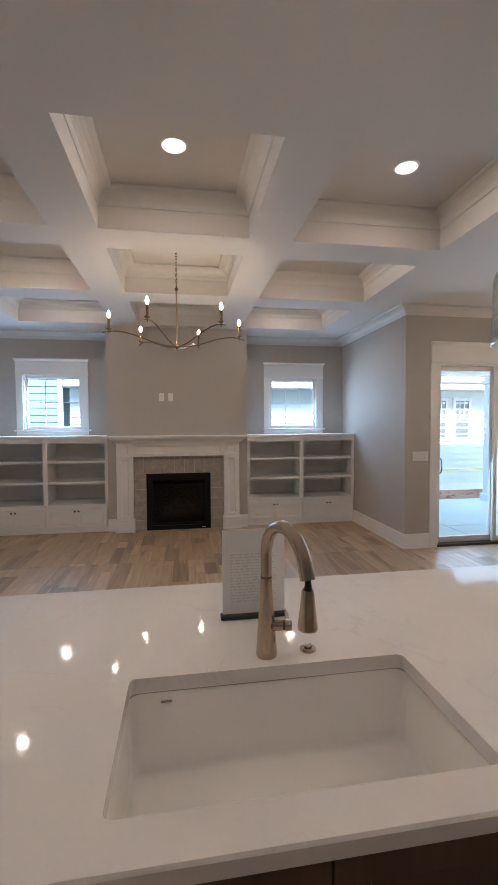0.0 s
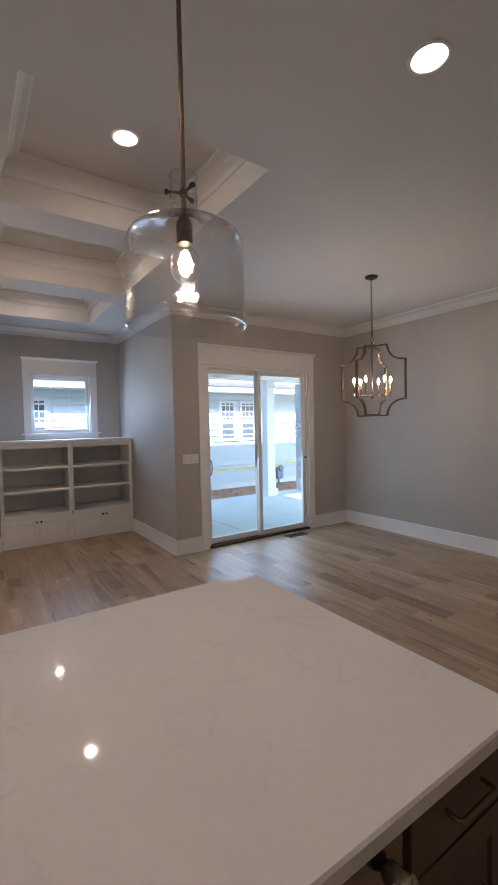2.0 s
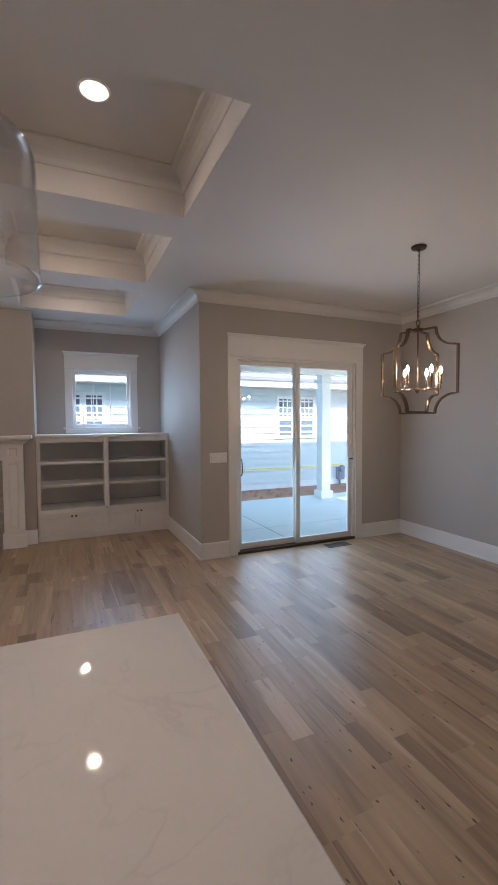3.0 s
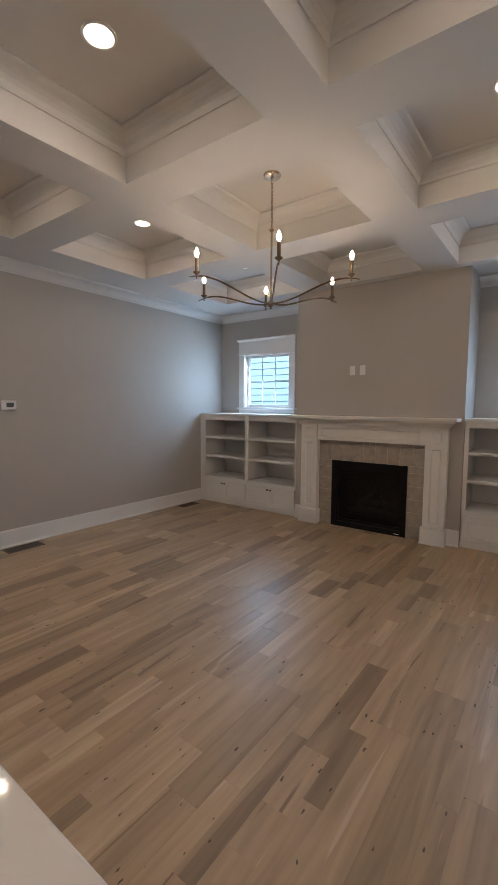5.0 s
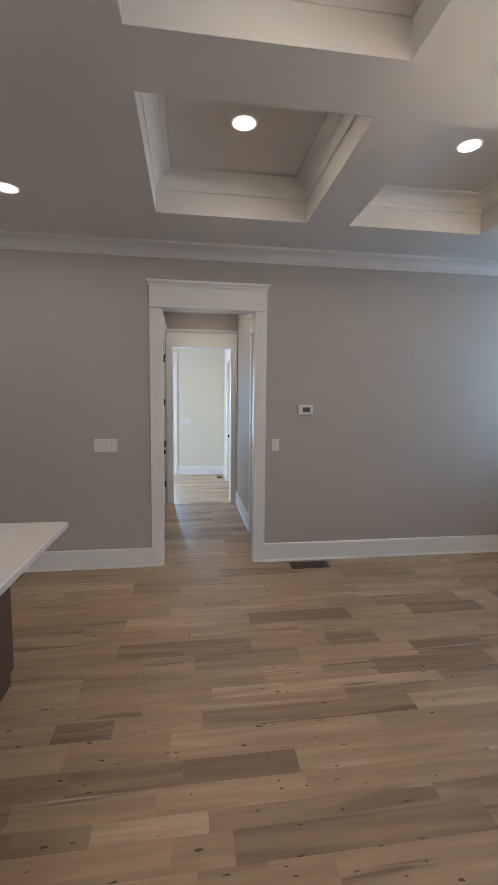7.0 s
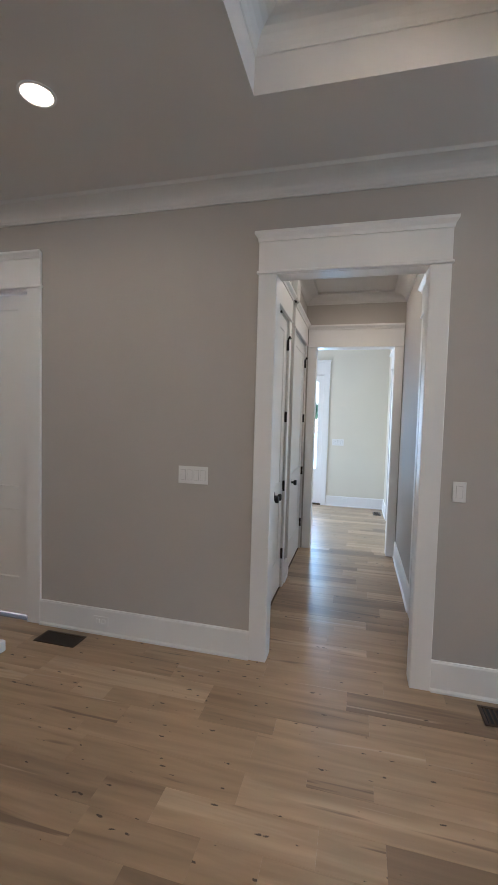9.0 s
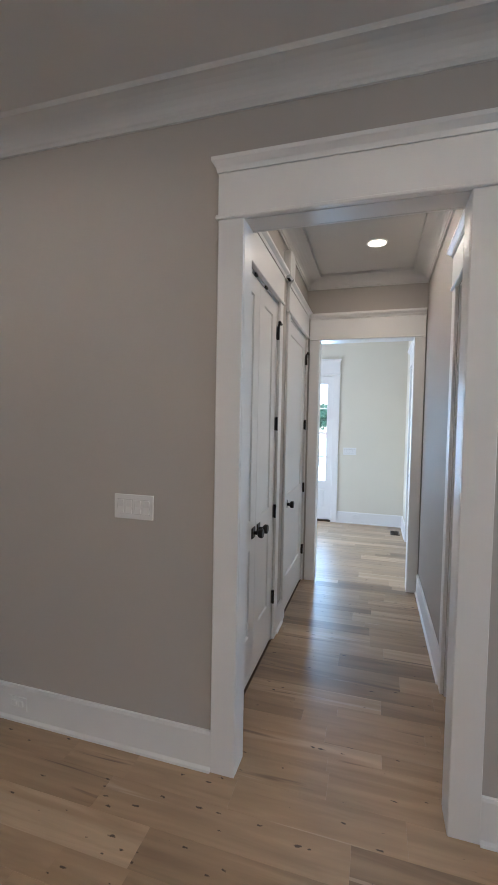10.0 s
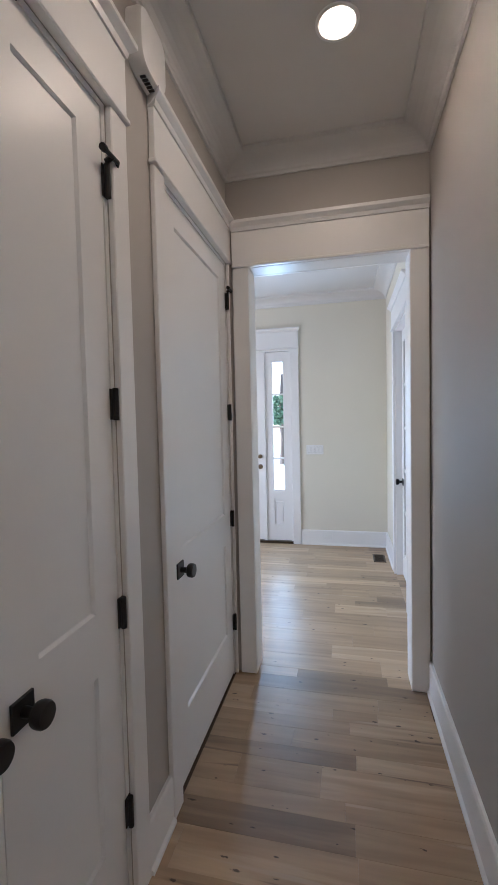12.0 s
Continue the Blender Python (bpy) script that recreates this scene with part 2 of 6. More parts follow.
PLANK = wood("oak_floor_planks", OAK, 0.36, (20.0, 1.5, 20.0))
PLANK_REST = wood("oak_floor_planks_joined", OAK, 0.36, (20.0, 1.5, 20.0), by_object=False)
SUBFLOOR = material("dark_plank_joints", (0.10, 0.07, 0.05), 0.8)
DARKWOOD = wood("dark_stained_wood", [(0.055, 0.034, 0.023), (0.085, 0.053, 0.036), (0.115, 0.073, 0.05)], 0.42, (30, 30, 2.2), by_object=False, knots=False)
BLACK = material("matte_black_metal", (0.012, 0.011, 0.010), 0.42, 0.3, vary=0.1)
FIREBLACK = material("black_fireplace_steel", (0.005, 0.005, 0.0055), 0.6, 0.0, vary=0.15, spec=0.2)
TILE = material("taupe_glazed_tile", (0.40, 0.36, 0.315), 0.22, vary=0.2, scale=14, fine=70, bump=0.0008)
GROUT = material("pale_grout", (0.62, 0.58, 0.52), 0.9)
NICKEL = material("brushed_nickel", (0.46, 0.375, 0.285), 0.24, 1.0, vary=0.06, fine=300)
STEEL = material("dark_stainless_steel", (0.30, 0.285, 0.27), 0.24, 1.0, vary=0.06, fine=260)
BRONZE = material("aged_brass", (0.235, 0.165, 0.105), 0.34, 1.0, vary=0.16, scale=18)
DARKBRONZE = material("dark_bronze", (0.10, 0.075, 0.055), 0.38, 1.0, vary=0.15, scale=20)
COPPER = material("copper_band", (0.45, 0.19, 0.10), 0.3, 1.0)
PLASTIC = material("white_plastic", (0.78, 0.775, 0.76), 0.35, vary=0.01)
SCREEN = material("grey_display", (0.10, 0.11, 0.11), 0.2)
PAPER = material("white_card", (0.80, 0.80, 0.80), 0.5, vary=0.01)
PRINT = material("faint_grey_print", (0.66, 0.66, 0.66), 0.6)
# Grey stands for the shadow in the gap round each rocker.
GAPSHADE = material("switch_gap_shade", (0.42, 0.41, 0.40), 0.6)
CAULK = material("grey_sink_caulk", (0.36, 0.345, 0.33), 0.7)
LOG = material("ceramic_fire_log", (0.16, 0.13, 0.11), 0.9, vary=0.4, scale=22, fine=90, bump=0.004)
LANTERN = material("dark_aged_brass", (0.185, 0.132, 0.088), 0.32, 1.0, vary=0.16, scale=18)
RUBBER = material("black_rubber", (0.015, 0.015, 0.018), 0.6)
GLASS = clear_glass("window_glass")
FIREGLASS = clear_glass("dark_ceramic_glass", (0.38, 0.38, 0.40), 0.8)
SHADEGLASS = clear_glass("blown_glass", (0.982, 0.985, 0.988), 1.7, 0.004, 3.0)
JARGLASS = clear_glass("pendant_glass", (0.985, 0.985, 0.985), 1.9, 0.0022, 3.2)
DISC = glow("downlight_glow", (1.0, 0.76, 0.53), DISC_GLOW)
nt = DISC.node_tree
spot = nt.nodes.new("ShaderNodeTexCoord")
flat_xy = nt.nodes.new("ShaderNodeVectorMath")
flat_xy.operation, flat_xy.inputs[1].default_value = "MULTIPLY", (1, 1, 0)
nt.links.new(spot.outputs["Object"], flat_xy.inputs[0])
out_from = nt.nodes.new("ShaderNodeVectorMath")
out_from.operation = "LENGTH"
nt.links.new(flat_xy.outputs[0], out_from.inputs[0])
fall = nt.nodes.new("ShaderNodeMapRange")
fall.interpolation_type = "SMOOTHSTEP"
fall.inputs["From Min"].default_value, fall.inputs["From Max"].default_value = 0.010, 0.050
fall.inputs["To Min"].default_value, fall.inputs["To Max"].default_value = DISC_GLOW * 4.7, DISC_GLOW * 0.05
nt.links.new(out_from.outputs["Value"], fall.inputs["Value"])
nt.links.new(fall.outputs[0], nt.nodes["Principled BSDF"].inputs["Emission Strength"])
BULB = glow("warm_bulb_glow", (1.0, 0.74, 0.47), BULB_GLOW)
LANTERN_BULB = glow("warm_candle_glow", (1.0, 0.74, 0.47), BULB_GLOW * 1.6)
# The cyan cast of daylight is mixed into the concrete, SIDING and WHITEOUT colours.
CONCRETE = material("day_tinted_concrete", (0.58, 0.69, 0.67), 0.8, vary=0.08, scale=1.2, fine=50, bump=0.001)
SOIL = material("red_brown_soil", (0.34, 0.20, 0.12), 0.95, vary=0.35, scale=3, fine=25, bump=0.01)
# Shade on the near house is put into this darker siding colour.
SHADESIDING = material("shaded_siding", (0.11, 0.19, 0.23), 0.6, vary=0.03, bump=0.0005)
SIDING = material("day_tinted_siding", (0.57, 0.69, 0.71), 0.6, vary=0.03, bump=0.0005)
WHITEOUT = material("day_tinted_white_paint", (0.74, 0.82, 0.82), 0.5, vary=0.02)
STONE = material("grey_cut_stone", (0.52, 0.57, 0.60), 0.85, vary=0.3, scale=5, fine=30, bump=0.006)
TAPE = material("yellow_tape", (0.78, 0.77, 0.22), 0.4, vary=0.03)
ROOFING = material("grey_shingle", (0.18, 0.18, 0.19), 0.9, vary=0.2)
DARKPANE = material("reflective_far_pane", (0.10, 0.13, 0.16), 0.08)
METERGREY = material("grey_meter_box", (0.22, 0.27, 0.34), 0.5)
LEAF = material("green_foliage", (0.10, 0.17, 0.09), 0.7, vary=0.4, scale=9)

# ---- builders ----

def part(name, bm, mat, parent=None, label="", smooth=False):
    """Links a bmesh, given in the world's metres, as one mesh object."""
    base = Vector((0, 0, 0))
    top = parent
    while top is not None:
        base = base + top.location
        top = top.parent
    bmesh.ops.recalc_face_normals(bm, faces=bm.faces)
    if base.length:
        bmesh.ops.translate(bm, verts=bm.verts, vec=-base)
    me = bpy.data.meshes.new(name)
    bm.to_mesh(me)
    bm.free()
    if smooth:
        me.shade_smooth()
        if smooth != "all":
            me.set_sharp_from_angle(angle=radians(38))
    me.materials.append(mat)
    ob = new(name, me)
    if parent is not None:
        ob.parent = parent
    if label:
        tagged(ob, label)
    return ob


def thing(name, at, label, category, group="", kind=""):
    ob = new(name)
    ob.empty_display_size = 0.05
    ob.location = at
    return tagged(ob, label, category, group, kind)


def box(bm, x0, y0, z0, x1, y1, z1, bevel=0.0, segments=1):
    lo, hi = (min(x0, x1), min(y0, y1), min(z0, z1)), (max(x0, x1), max(y0, y1), max(z0, z1))
    r = bmesh.ops.create_cube(bm, size=1.0)
    vs = r["verts"]
    for v in vs:
        v.co = Vector([lo[i] if v.co[i] < 0 else hi[i] for i in range(3)])
    if bevel:
        es = {e for v in vs for e in v.link_edges}
        bmesh.ops.bevel(bm, geom=list(es), offset=bevel, segments=segments, affect="EDGES", profile=0.5)
    return bm


def cube(*a, **k):
    return box(bmesh.new(), *a, **k)


def prism(bm, outline, a, b):
    """A closed outline of points at end a and the same at end b: a straight moulding."""
    va = [bm.verts.new(Vector(a) + Vector(p)) for p in outline]
    vb = [bm.verts.new(Vector(b) + Vector(p)) for p in outline]
    n = len(outline)
    for i in range(n):
        bm.faces.new((va[i], va[(i + 1) % n], vb[(i + 1) % n], vb[i]))
    bm.faces.new(va)
    bm.faces.new(list(reversed(vb)))
    return bm


def lathe(bm, profile, at=(0, 0, 0), seg=24, m=None, closed=False):
    """Turns (radius, height) points about the z axis."""
    rings = []
    for r, z in profile:
        if r < 1e-6:
            rings.append([bm.verts.new((0, 0, z))])
        else:
            rings.append([bm.verts.new((r * math.cos(2 * math.pi * k / seg), r * math.sin(2 * math.pi * k / seg), z)) for k in range(seg)])
    for a, b in zip(rings, rings[1:]):
        for k in range(seg):
            j = (k + 1) % seg
            if len(a) == 1 and len(b) == 1:
                continue
            if len(a) == 1:
                bm.faces.new((a[0], b[j], b[k]))
            elif len(b) == 1:
                bm.faces.new((a[k], a[j], b[0]))
            else:
                bm.faces.new((a[k], a[j], b[j], b[k]))
    for ring in (rings[0], rings[-1]):
        if len(ring) > 1 and closed:
            bm.faces.new(ring)
    mm = Matrix.Translation(at) @ (m or Matrix.Identity(4))
    vs = [v for ring in rings for v in ring]
    bmesh.ops.transform(bm, matrix=mm, verts=vs)
    return bm


def tube(bm, pts, radius, seg=10, flat=1.0):
    """A round rod along points; radius may be a list."""
    pts = [Vector(p) for p in pts]
    n = len(pts)
    rs = radius if isinstance(radius, (list, tuple)) else [radius] * n
    rings, up = [], None
    for i, p in enumerate(pts):
        d = (pts[min(i + 1, n - 1)] - pts[max(i - 1, 0)]).normalized()
        if up is None:
            up = Vector((0, 0, 1)) if abs(d.z) < 0.9 else Vector((1, 0, 0))
        side = d.cross(up).normalized()
        up = side.cross(d).normalized()
        rings.append([bm.verts.new(p + rs[i] * (math.cos(2 * math.pi * k / seg) * side + flat * math.sin(2 * math.pi * k / seg) * up)) for k in range(seg)])
    for a, b in zip(rings, rings[1:]):
        for k in range(seg):
            j = (k + 1) % seg
            bm.faces.new((a[k], a[j], b[j], b[k]))
    bm.faces.new(rings[0])
    bm.faces.new(list(reversed(rings[-1])))
    return bm


def on(axis, n, a, z):
    """A point by its distance along a wall's normal axis, along the wall, and up."""
    return (n, a, z) if axis == "x" else (a, n, z)


def wbox(bm, axis, n0, n1, a0, a1, z0, z1, bevel=0.0):
    p, q = on(axis, n0, a0, z0), on(axis, n1, a1, z1)
    return box(bm, *p, *q, bevel=bevel)


def wall(name, axis, n0, n1, a0, a1, z0, z1, mat, label, openings=()):
    """A wall with thickness whose openings go through it."""
    bm = bmesh.new()
    cuts = sorted({a0, a1, *[o[0] for o in openings], *[o[1] for o in openings]})
    for a, b in zip(cuts, cuts[1:]):
        hole = [o for o in openings if o[0] <= a + 1e-6 and o[1] >= b - 1e-6]
        if not hole:
            wbox(bm, axis, n0, n1, a, b, z0, z1)
        else:
            _, _, zb, zt = hole[0]
            if zb > z0 + 1e-6:
                wbox(bm, axis, n0, n1, a, b, z0, zb)
            if zt < z1 - 1e-6:
                wbox(bm, axis, n0, n1, a, b, zt, z1)
    bmesh.ops.remove_doubles(bm, verts=bm.verts, dist=1e-5)
    return tagged(part(name, bm, mat), label, "wall", kind="structure")


def moulding(name, axis, n, s, a0, a1, profile, mat, label, category="trim", miter0=0.0, miter1=0.0):
    """A moulding along a wall face at n, out to side s; profile: (out, height). Ends mitred by the run out."""
    bm = bmesh.new()
    va = [bm.verts.new(on(axis, n + s * o, a0 + miter0 * o, z)) for o, z in profile]
    vb = [bm.verts.new(on(axis, n + s * o, a1 - miter1 * o, z)) for o, z in profile]
    k = len(profile)
    for i in range(k):
        bm.faces.new((va[i], va[(i + 1) % k], vb[(i + 1) % k], vb[i]))
    bm.faces.new(va)
    bm.faces.new(list(reversed(vb)))
    return tagged(part(name, bm, mat), label, category, kind="structure")


BASE_H = 0.185
BASE_PROFILE = [(0, 0), (0.028, 0), (0.028, 0.012), (0.017, 0.022), (0.017, BASE_H - 0.012), (0.012, BASE_H), (0, BASE_H)]


def baseboard(axis, n, s, a0, a1, m0=0.0, m1=0.0):
    return moulding("baseboard", axis, n, s, a0, a1, BASE_PROFILE, TRIM, "tall white painted baseboard along the wall", "baseboard", m0, m1)


def crown(axis, n, s, a0, a1, top, m0=0.0, m1=0.0, band=0.0):
    prof = [(0, top - 0.105), (0.012, top - 0.105), (0.014, top - 0.09)]
    for k in range(7):
        q = math.pi / 2 * k / 6
        prof.append((0.02 + 0.11 * (1 - math.cos(q)), top - 0.085 + 0.062 * math.sin(q)))
    prof += [(0.142, top - 0.023), (0.145, top - 0.012)]
    if band:
        prof += [(band - 0.006, top - 0.012), (band, top - 0.004)]
    prof += [(prof[-1][0], top), (0, top)]
    return moulding("crown_moulding", axis, n, s, a0, a1, prof, DIMCROWN, "white crown moulding under the ceiling", "trim", m0, m1)


def casing(parent, axis, n, s, a0, a1, z_head, leg=0.115, head=0.20, cap=0.045, out=0.02, z_foot=0.0, over=(0.022, 0.022), legs=(True, True)):
    """Flat craftsman trim about an opening a0..a1 on the wall face n: legs, bead, frieze board and moulded cap."""
    L, R = a0 - leg, a1 + leg
    for k, (x, y) in enumerate(((L, a0), (a1, R))):
        if legs[k]:
            part("casing_leg", wbox(bmesh.new(), axis, n, n + s * out, x, y, z_foot, z_head, 0.003), TRIM, parent)
    part("bead", wbox(bmesh.new(), axis, n, n + s * (out + 0.012), L - 0.45 * over[0], R + 0.45 * over[1], z_head + 0.0005, z_head + 0.018, 0.004), TRIM, parent)
    part("frieze", wbox(bmesh.new(), axis, n, n + s * (out + 0.004), L, R, z_head + 0.0185, z_head + head, 0.002), TRIM, parent)
    bm = bmesh.new()
    o0 = out + 0.004
    prof = [(0, 0), (o0 + 0.006, 0), (o0 + 0.012, cap * 0.35), (o0 + 0.030, cap * 0.62), (o0 + 0.034, cap * 0.7), (o0 + 0.034, cap), (0, cap)]
    va = [bm.verts.new(on(axis, n + s * o, L - max(0, (o - o0)) / 0.034 * over[0], z_head + head + 0.0005 + z)) for o, z in prof]
    vb = [bm.verts.new(on(axis, n + s * o, R + max(0, (o - o0)) / 0.034 * over[1], z_head + head + 0.0005 + z)) for o, z in prof]
    k = len(prof)
    for i in range(k):
        bm.faces.new((va[i], va[(i + 1) % k], vb[(i + 1) % k], vb[i]))
    bm.faces.new(va)
    bm.faces.new(list(reversed(vb)))
    part("cap", bm, TRIM, parent)


def jamb(parent, axis, n0, n1, a0, a1, z_head, t=0.018):
    """Lining of an opening through a wall."""
    part("jamb", wbox(bmesh.new(), axis, n0, n1, a0, a0 + t, 0, z_head - t), TRIM, parent)
    part("jamb", wbox(bmesh.new(), axis, n0, n1, a1 - t, a1, 0, z_head - t), TRIM, parent)
    part("jamb", wbox(bmesh.new(), axis, n0, n1, a0, a1, z_head - t, z_head), TRIM, parent)


def shaker(bm, axis, n, s, a0, a1, z0, z1, rail, depth=0.020, recess=0.008, mid=None, bev=0.004):
    """A framed leaf: stiles and rails, with flat panels set back behind a chamfered edge. The face lies at n, out to s."""
    back = n - s * depth
    zs = [(z0 + rail[2], z1 - rail[0])] if mid is None else [(z0 + rail[2], mid[0]), (mid[1], z1 - rail[0])]
    wbox(bm, axis, back, n, a0, a0 + rail[1], z0, z1)
    wbox(bm, axis, back, n, a1 - rail[1], a1, z0, z1)
    wbox(bm, axis, back, n, a0 + rail[1], a1 - rail[1], z1 - rail[0], z1)
    wbox(bm, axis, back, n, a0 + rail[1], a1 - rail[1], z0, z0 + rail[2])
    if mid:
        wbox(bm, axis, back, n, a0 + rail[1], a1 - rail[1], mid[0], mid[1])
    for lo, hi in zs:
        A0, A1 = a0 + rail[1], a1 - rail[1]
        c = recess * 0.8
        outer = [(A0, lo), (A1, lo), (A1, hi), (A0, hi)]
        inner = [(A0 + c, lo + c), (A1 - c, lo + c), (A1 - c, hi - c), (A0 + c, hi - c)]
        vo = [bm.verts.new(on(axis, n - s * 0.0005, a, z)) for a, z in outer]
        vi = [bm.verts.new(on(axis, n - s * recess, a, z)) for a, z in inner]
        for i in range(4):
            bm.faces.new((vo[i], vo[(i + 1) % 4], vi[(i + 1) % 4], vi[i]))
        bm.faces.new(vi)
    return bm

# ---- the large structure ----
H = 3.02
WT = 0.118
XW, XE, YN, YS = -2.437, 6.15, 7.37, -2.5
wall("wall_west", "x", XW, XW - WT, YS - 0.14, YN + 0.14, 0, 3.4, PAINT, "greige painted wall with an opening to the hall", [(2.452, 3.363, 0, 2.48), (-0.22, 0.64, 0, 2.465)])
wall("wall_north", "y", YN, YN + 0.14, XW, 3.36, 0, 3.4, PAINT, "greige painted wall with two small windows", [(1.94, 2.765, 1.515, 2.365), (-1.945, -1.085, 1.515, 2.365)])
wall("wall_alcove", "x", 3.22, 3.36, 5.39, YN, 0, 3.4, PAINT, "greige painted side wall beside the bookcase")
wall("wall_patio", "y", 5.25, 5.39, 3.22, XE + 0.14, 0, 3.4, PAINT, "greige painted wall round the sliding patio door", [(3.66, 5.36, 0, 2.335)])
wall("wall_east", "x", XE, XE + 0.14, YS - 0.14, 5.25, 0, 3.4, PAINT, "plain greige painted dining wall")
wall("wall_south", "y", YS, YS - 0.14, XW, XE, 0, 3.4, PAINT, "plain greige painted kitchen wall")
wall("wall_chimney", "y", 6.80, YN, -0.615, 1.465, 0, H, PAINT, "greige painted chimney breast above the mantel", [(-0.075, 0.905, 0, 0.865)])
YL, XH = 2.335, -5.0
wall("wall_hall_left", "y", YL, YL - 0.14, XH, XW - WT, 0, 3.4, PAINT, "greige hall wall with two white closet doors", [(-3.685, -2.73, 0, 2.472), (-4.975, -4.065, 0, 2.472)])
wall("wall_hall_right", "y", 3.465, 3.605, XH, XW - WT, 0, 3.4, PAINT, "greige hall wall with one doorway", [(-3.37, -2.66, 0, 2.405)])
wall("wall_entry_near", "x", XH, XH - 0.14, -0.5, 3.605, 0, 3.4, PAINT, "wall with a cased opening between hall and entry", [(2.45, 3.378, 0, 2.458)])
wall("wall_entry_far", "x", -7.79, -7.93, -0.64, 3.625, 0, 3.4, CREAM, "cream painted entry wall beside the front door", [(1.06, 2.355, 0, 2.43)])
wall("wall_entry_right", "y", 3.485, 3.625, -7.79, XH - 0.14, 0, 3.4, CREAM, "cream painted entry side wall with a glazed door", [(-6.885, -6.015, 0, 2.40)])
wall("wall_entry_left", "y", -0.5, -0.64, -7.79, XH - 0.14, 0, 3.4, CREAM, "cream painted entry wall with an added window opening", [(-6.9, -5.5, 0.7, 2.3)])
wall("wall_closet_back", "y", 1.55, 1.49, XH, XW - WT, 0, 3.4, PAINT, "plain back wall of the hall closets")
wall("wall_side_room", "y", 4.6, 4.66, -7.9, XW - WT, 0, 3.4, PAINT, "plain wall of the room beside the hall")

COLS = [(-1.74, -0.48), (-0.127, 1.0), (1.355, 2.62)]
ROWS_Y = [(2.475, 3.645), (3.997, 5.153), (5.505, 6.66)]
COFFER_TOP = 3.30


def coffered_ceiling():
    """A flat ceiling with nine sunken coffers, as one sheet."""
    bm = bmesh.new()
    xs = sorted({XW, XE, *[c for p in COLS for c in p]})
    ys = sorted({YS, YN, *[c for p in ROWS_Y for c in p]})
    grid = {}

    def vert(x, y, z):
        key = (round(x, 4), round(y, 4), round(z, 4))
        if key not in grid:
            grid[key] = bm.verts.new((x, y, z))
        return grid[key]
    for x0, x1 in zip(xs, xs[1:]):
        for y0, y1 in zip(ys, ys[1:]):
            if (x0, x1) in COLS and (y0, y1) in ROWS_Y:
                c = [(x0, y0), (x1, y0), (x1, y1), (x0, y1)]
                for i in range(4):
                    (ax, ay), (bx, by) = c[i], c[(i + 1) % 4]
                    bm.faces.new((vert(ax, ay, H), vert(bx, by, H), vert(bx, by, COFFER_TOP), vert(ax, ay, COFFER_TOP)))
                bm.faces.new([vert(x, y, COFFER_TOP) for x, y in c])
            else:
                bm.faces.new([vert(x, y, H) for x, y in ((x0, y0), (x1, y0), (x1, y1), (x0, y1))])
    return bm


tagged(part("ceiling", coffered_ceiling(), CEIL), "white painted coffered ceiling with nine sunken panels", "ceiling", kind="structure")


def coffer_trim(x0, x1, y0, y1):
    """Crown run round the inside of one coffer: a fascia board, a bead, a cove and a flat edge."""
    bm = bmesh.new()
    prof = [(0.0, H + 0.165), (0.007, H + 0.166), (0.010, H + 0.176)]
    for k in range(6):
        q = math.pi / 2 * k / 5
        prof.append((0.012 + 0.092 * (1 - math.cos(q)), H + 0.18 + 0.082 * math.sin(q)))
    prof += [(0.110, H + 0.264), (0.116, H + 0.270), (0.116, COFFER_TOP)]
    rings = []
    for o, z in prof:
        rings.append([bm.verts.new(p) for p in ((x0 + o, y0 + o, z), (x1 - o, y0 + o, z), (x1 - o, y1 - o, z), (x0 + o, y1 - o, z))])
    for a, b in zip(rings, rings[1:]):
        for i in range(4):
            j = (i + 1) % 4
            bm.faces.new((a[i], a[j], b[j], b[i]))
    return bm


for c0, c1 in COLS:
    for r0, r1 in ROWS_Y:
        tagged(part("coffer_trim", coffer_trim(c0, c1, r0, r1), DIMCROWN), "white crown moulding inside a ceiling coffer", "trim", kind="structure")
tagged(part("ceiling_hall", cube(XH - 0.14, 2.0, 3.05, XW - WT, 3.7, 3.15), CEIL), "white painted flat hall ceiling", "ceiling", kind="structure")
tagged(part("ceiling_entry", cube(-7.94, -0.7, 3.05, XH - 0.14, 4.7, 3.15), CEIL), "white painted flat entry ceiling", "ceiling", kind="structure")
tagged(part("ceiling_side_room", cube(XH - 0.14, 3.7, 3.05, XW - WT, 4.7, 3.15), CEIL), "white painted side room ceiling", "ceiling", kind="structure")
tagged(part("ceiling_closet", cube(XH - 0.14, 1.4, 3.05, XW - WT, 2.0, 3.15), CEIL), "white painted closet ceiling", "ceiling", kind="structure")
# Unseen slab over the rooms, added to block the sun.
tagged(part("roof", cube(-8.4, -3.0, 3.5, 6.6, 7.9, 3.62), ROOFING), "unseen grey slab over the house, added to block the sun", "roof", kind="structure")

# crown, main room
crown("x", XW, 1, YS, YN, H, 1, 1)
crown("y", YN, -1, XW, -0.615, H, 1, 0)
crown("y", YN, -1, 1.465, 3.22, H, 0, 1)
crown("x", 3.22, -1, 5.25, YN, H, -1, 1)
crown("y", 5.25, -1, 3.22, XE, H, -1, 1)
crown("x", XE, -1, YS, 5.25, H, 1, 1)
crown("y", YS, 1, XW, XE, H, 1, 1)
# crown, hall and entry
crown("y", YL, 1, XH, XW - WT, 3.05, 1, 1)
crown("y", 3.465, -1, XH, XW - WT, 3.05, 1, 1)
crown("x", XH, 1, YL, 3.465, 3.05, 1, 1)
crown("x", XW - WT, -1, YL, 3.465, 3.05, 1, 1)
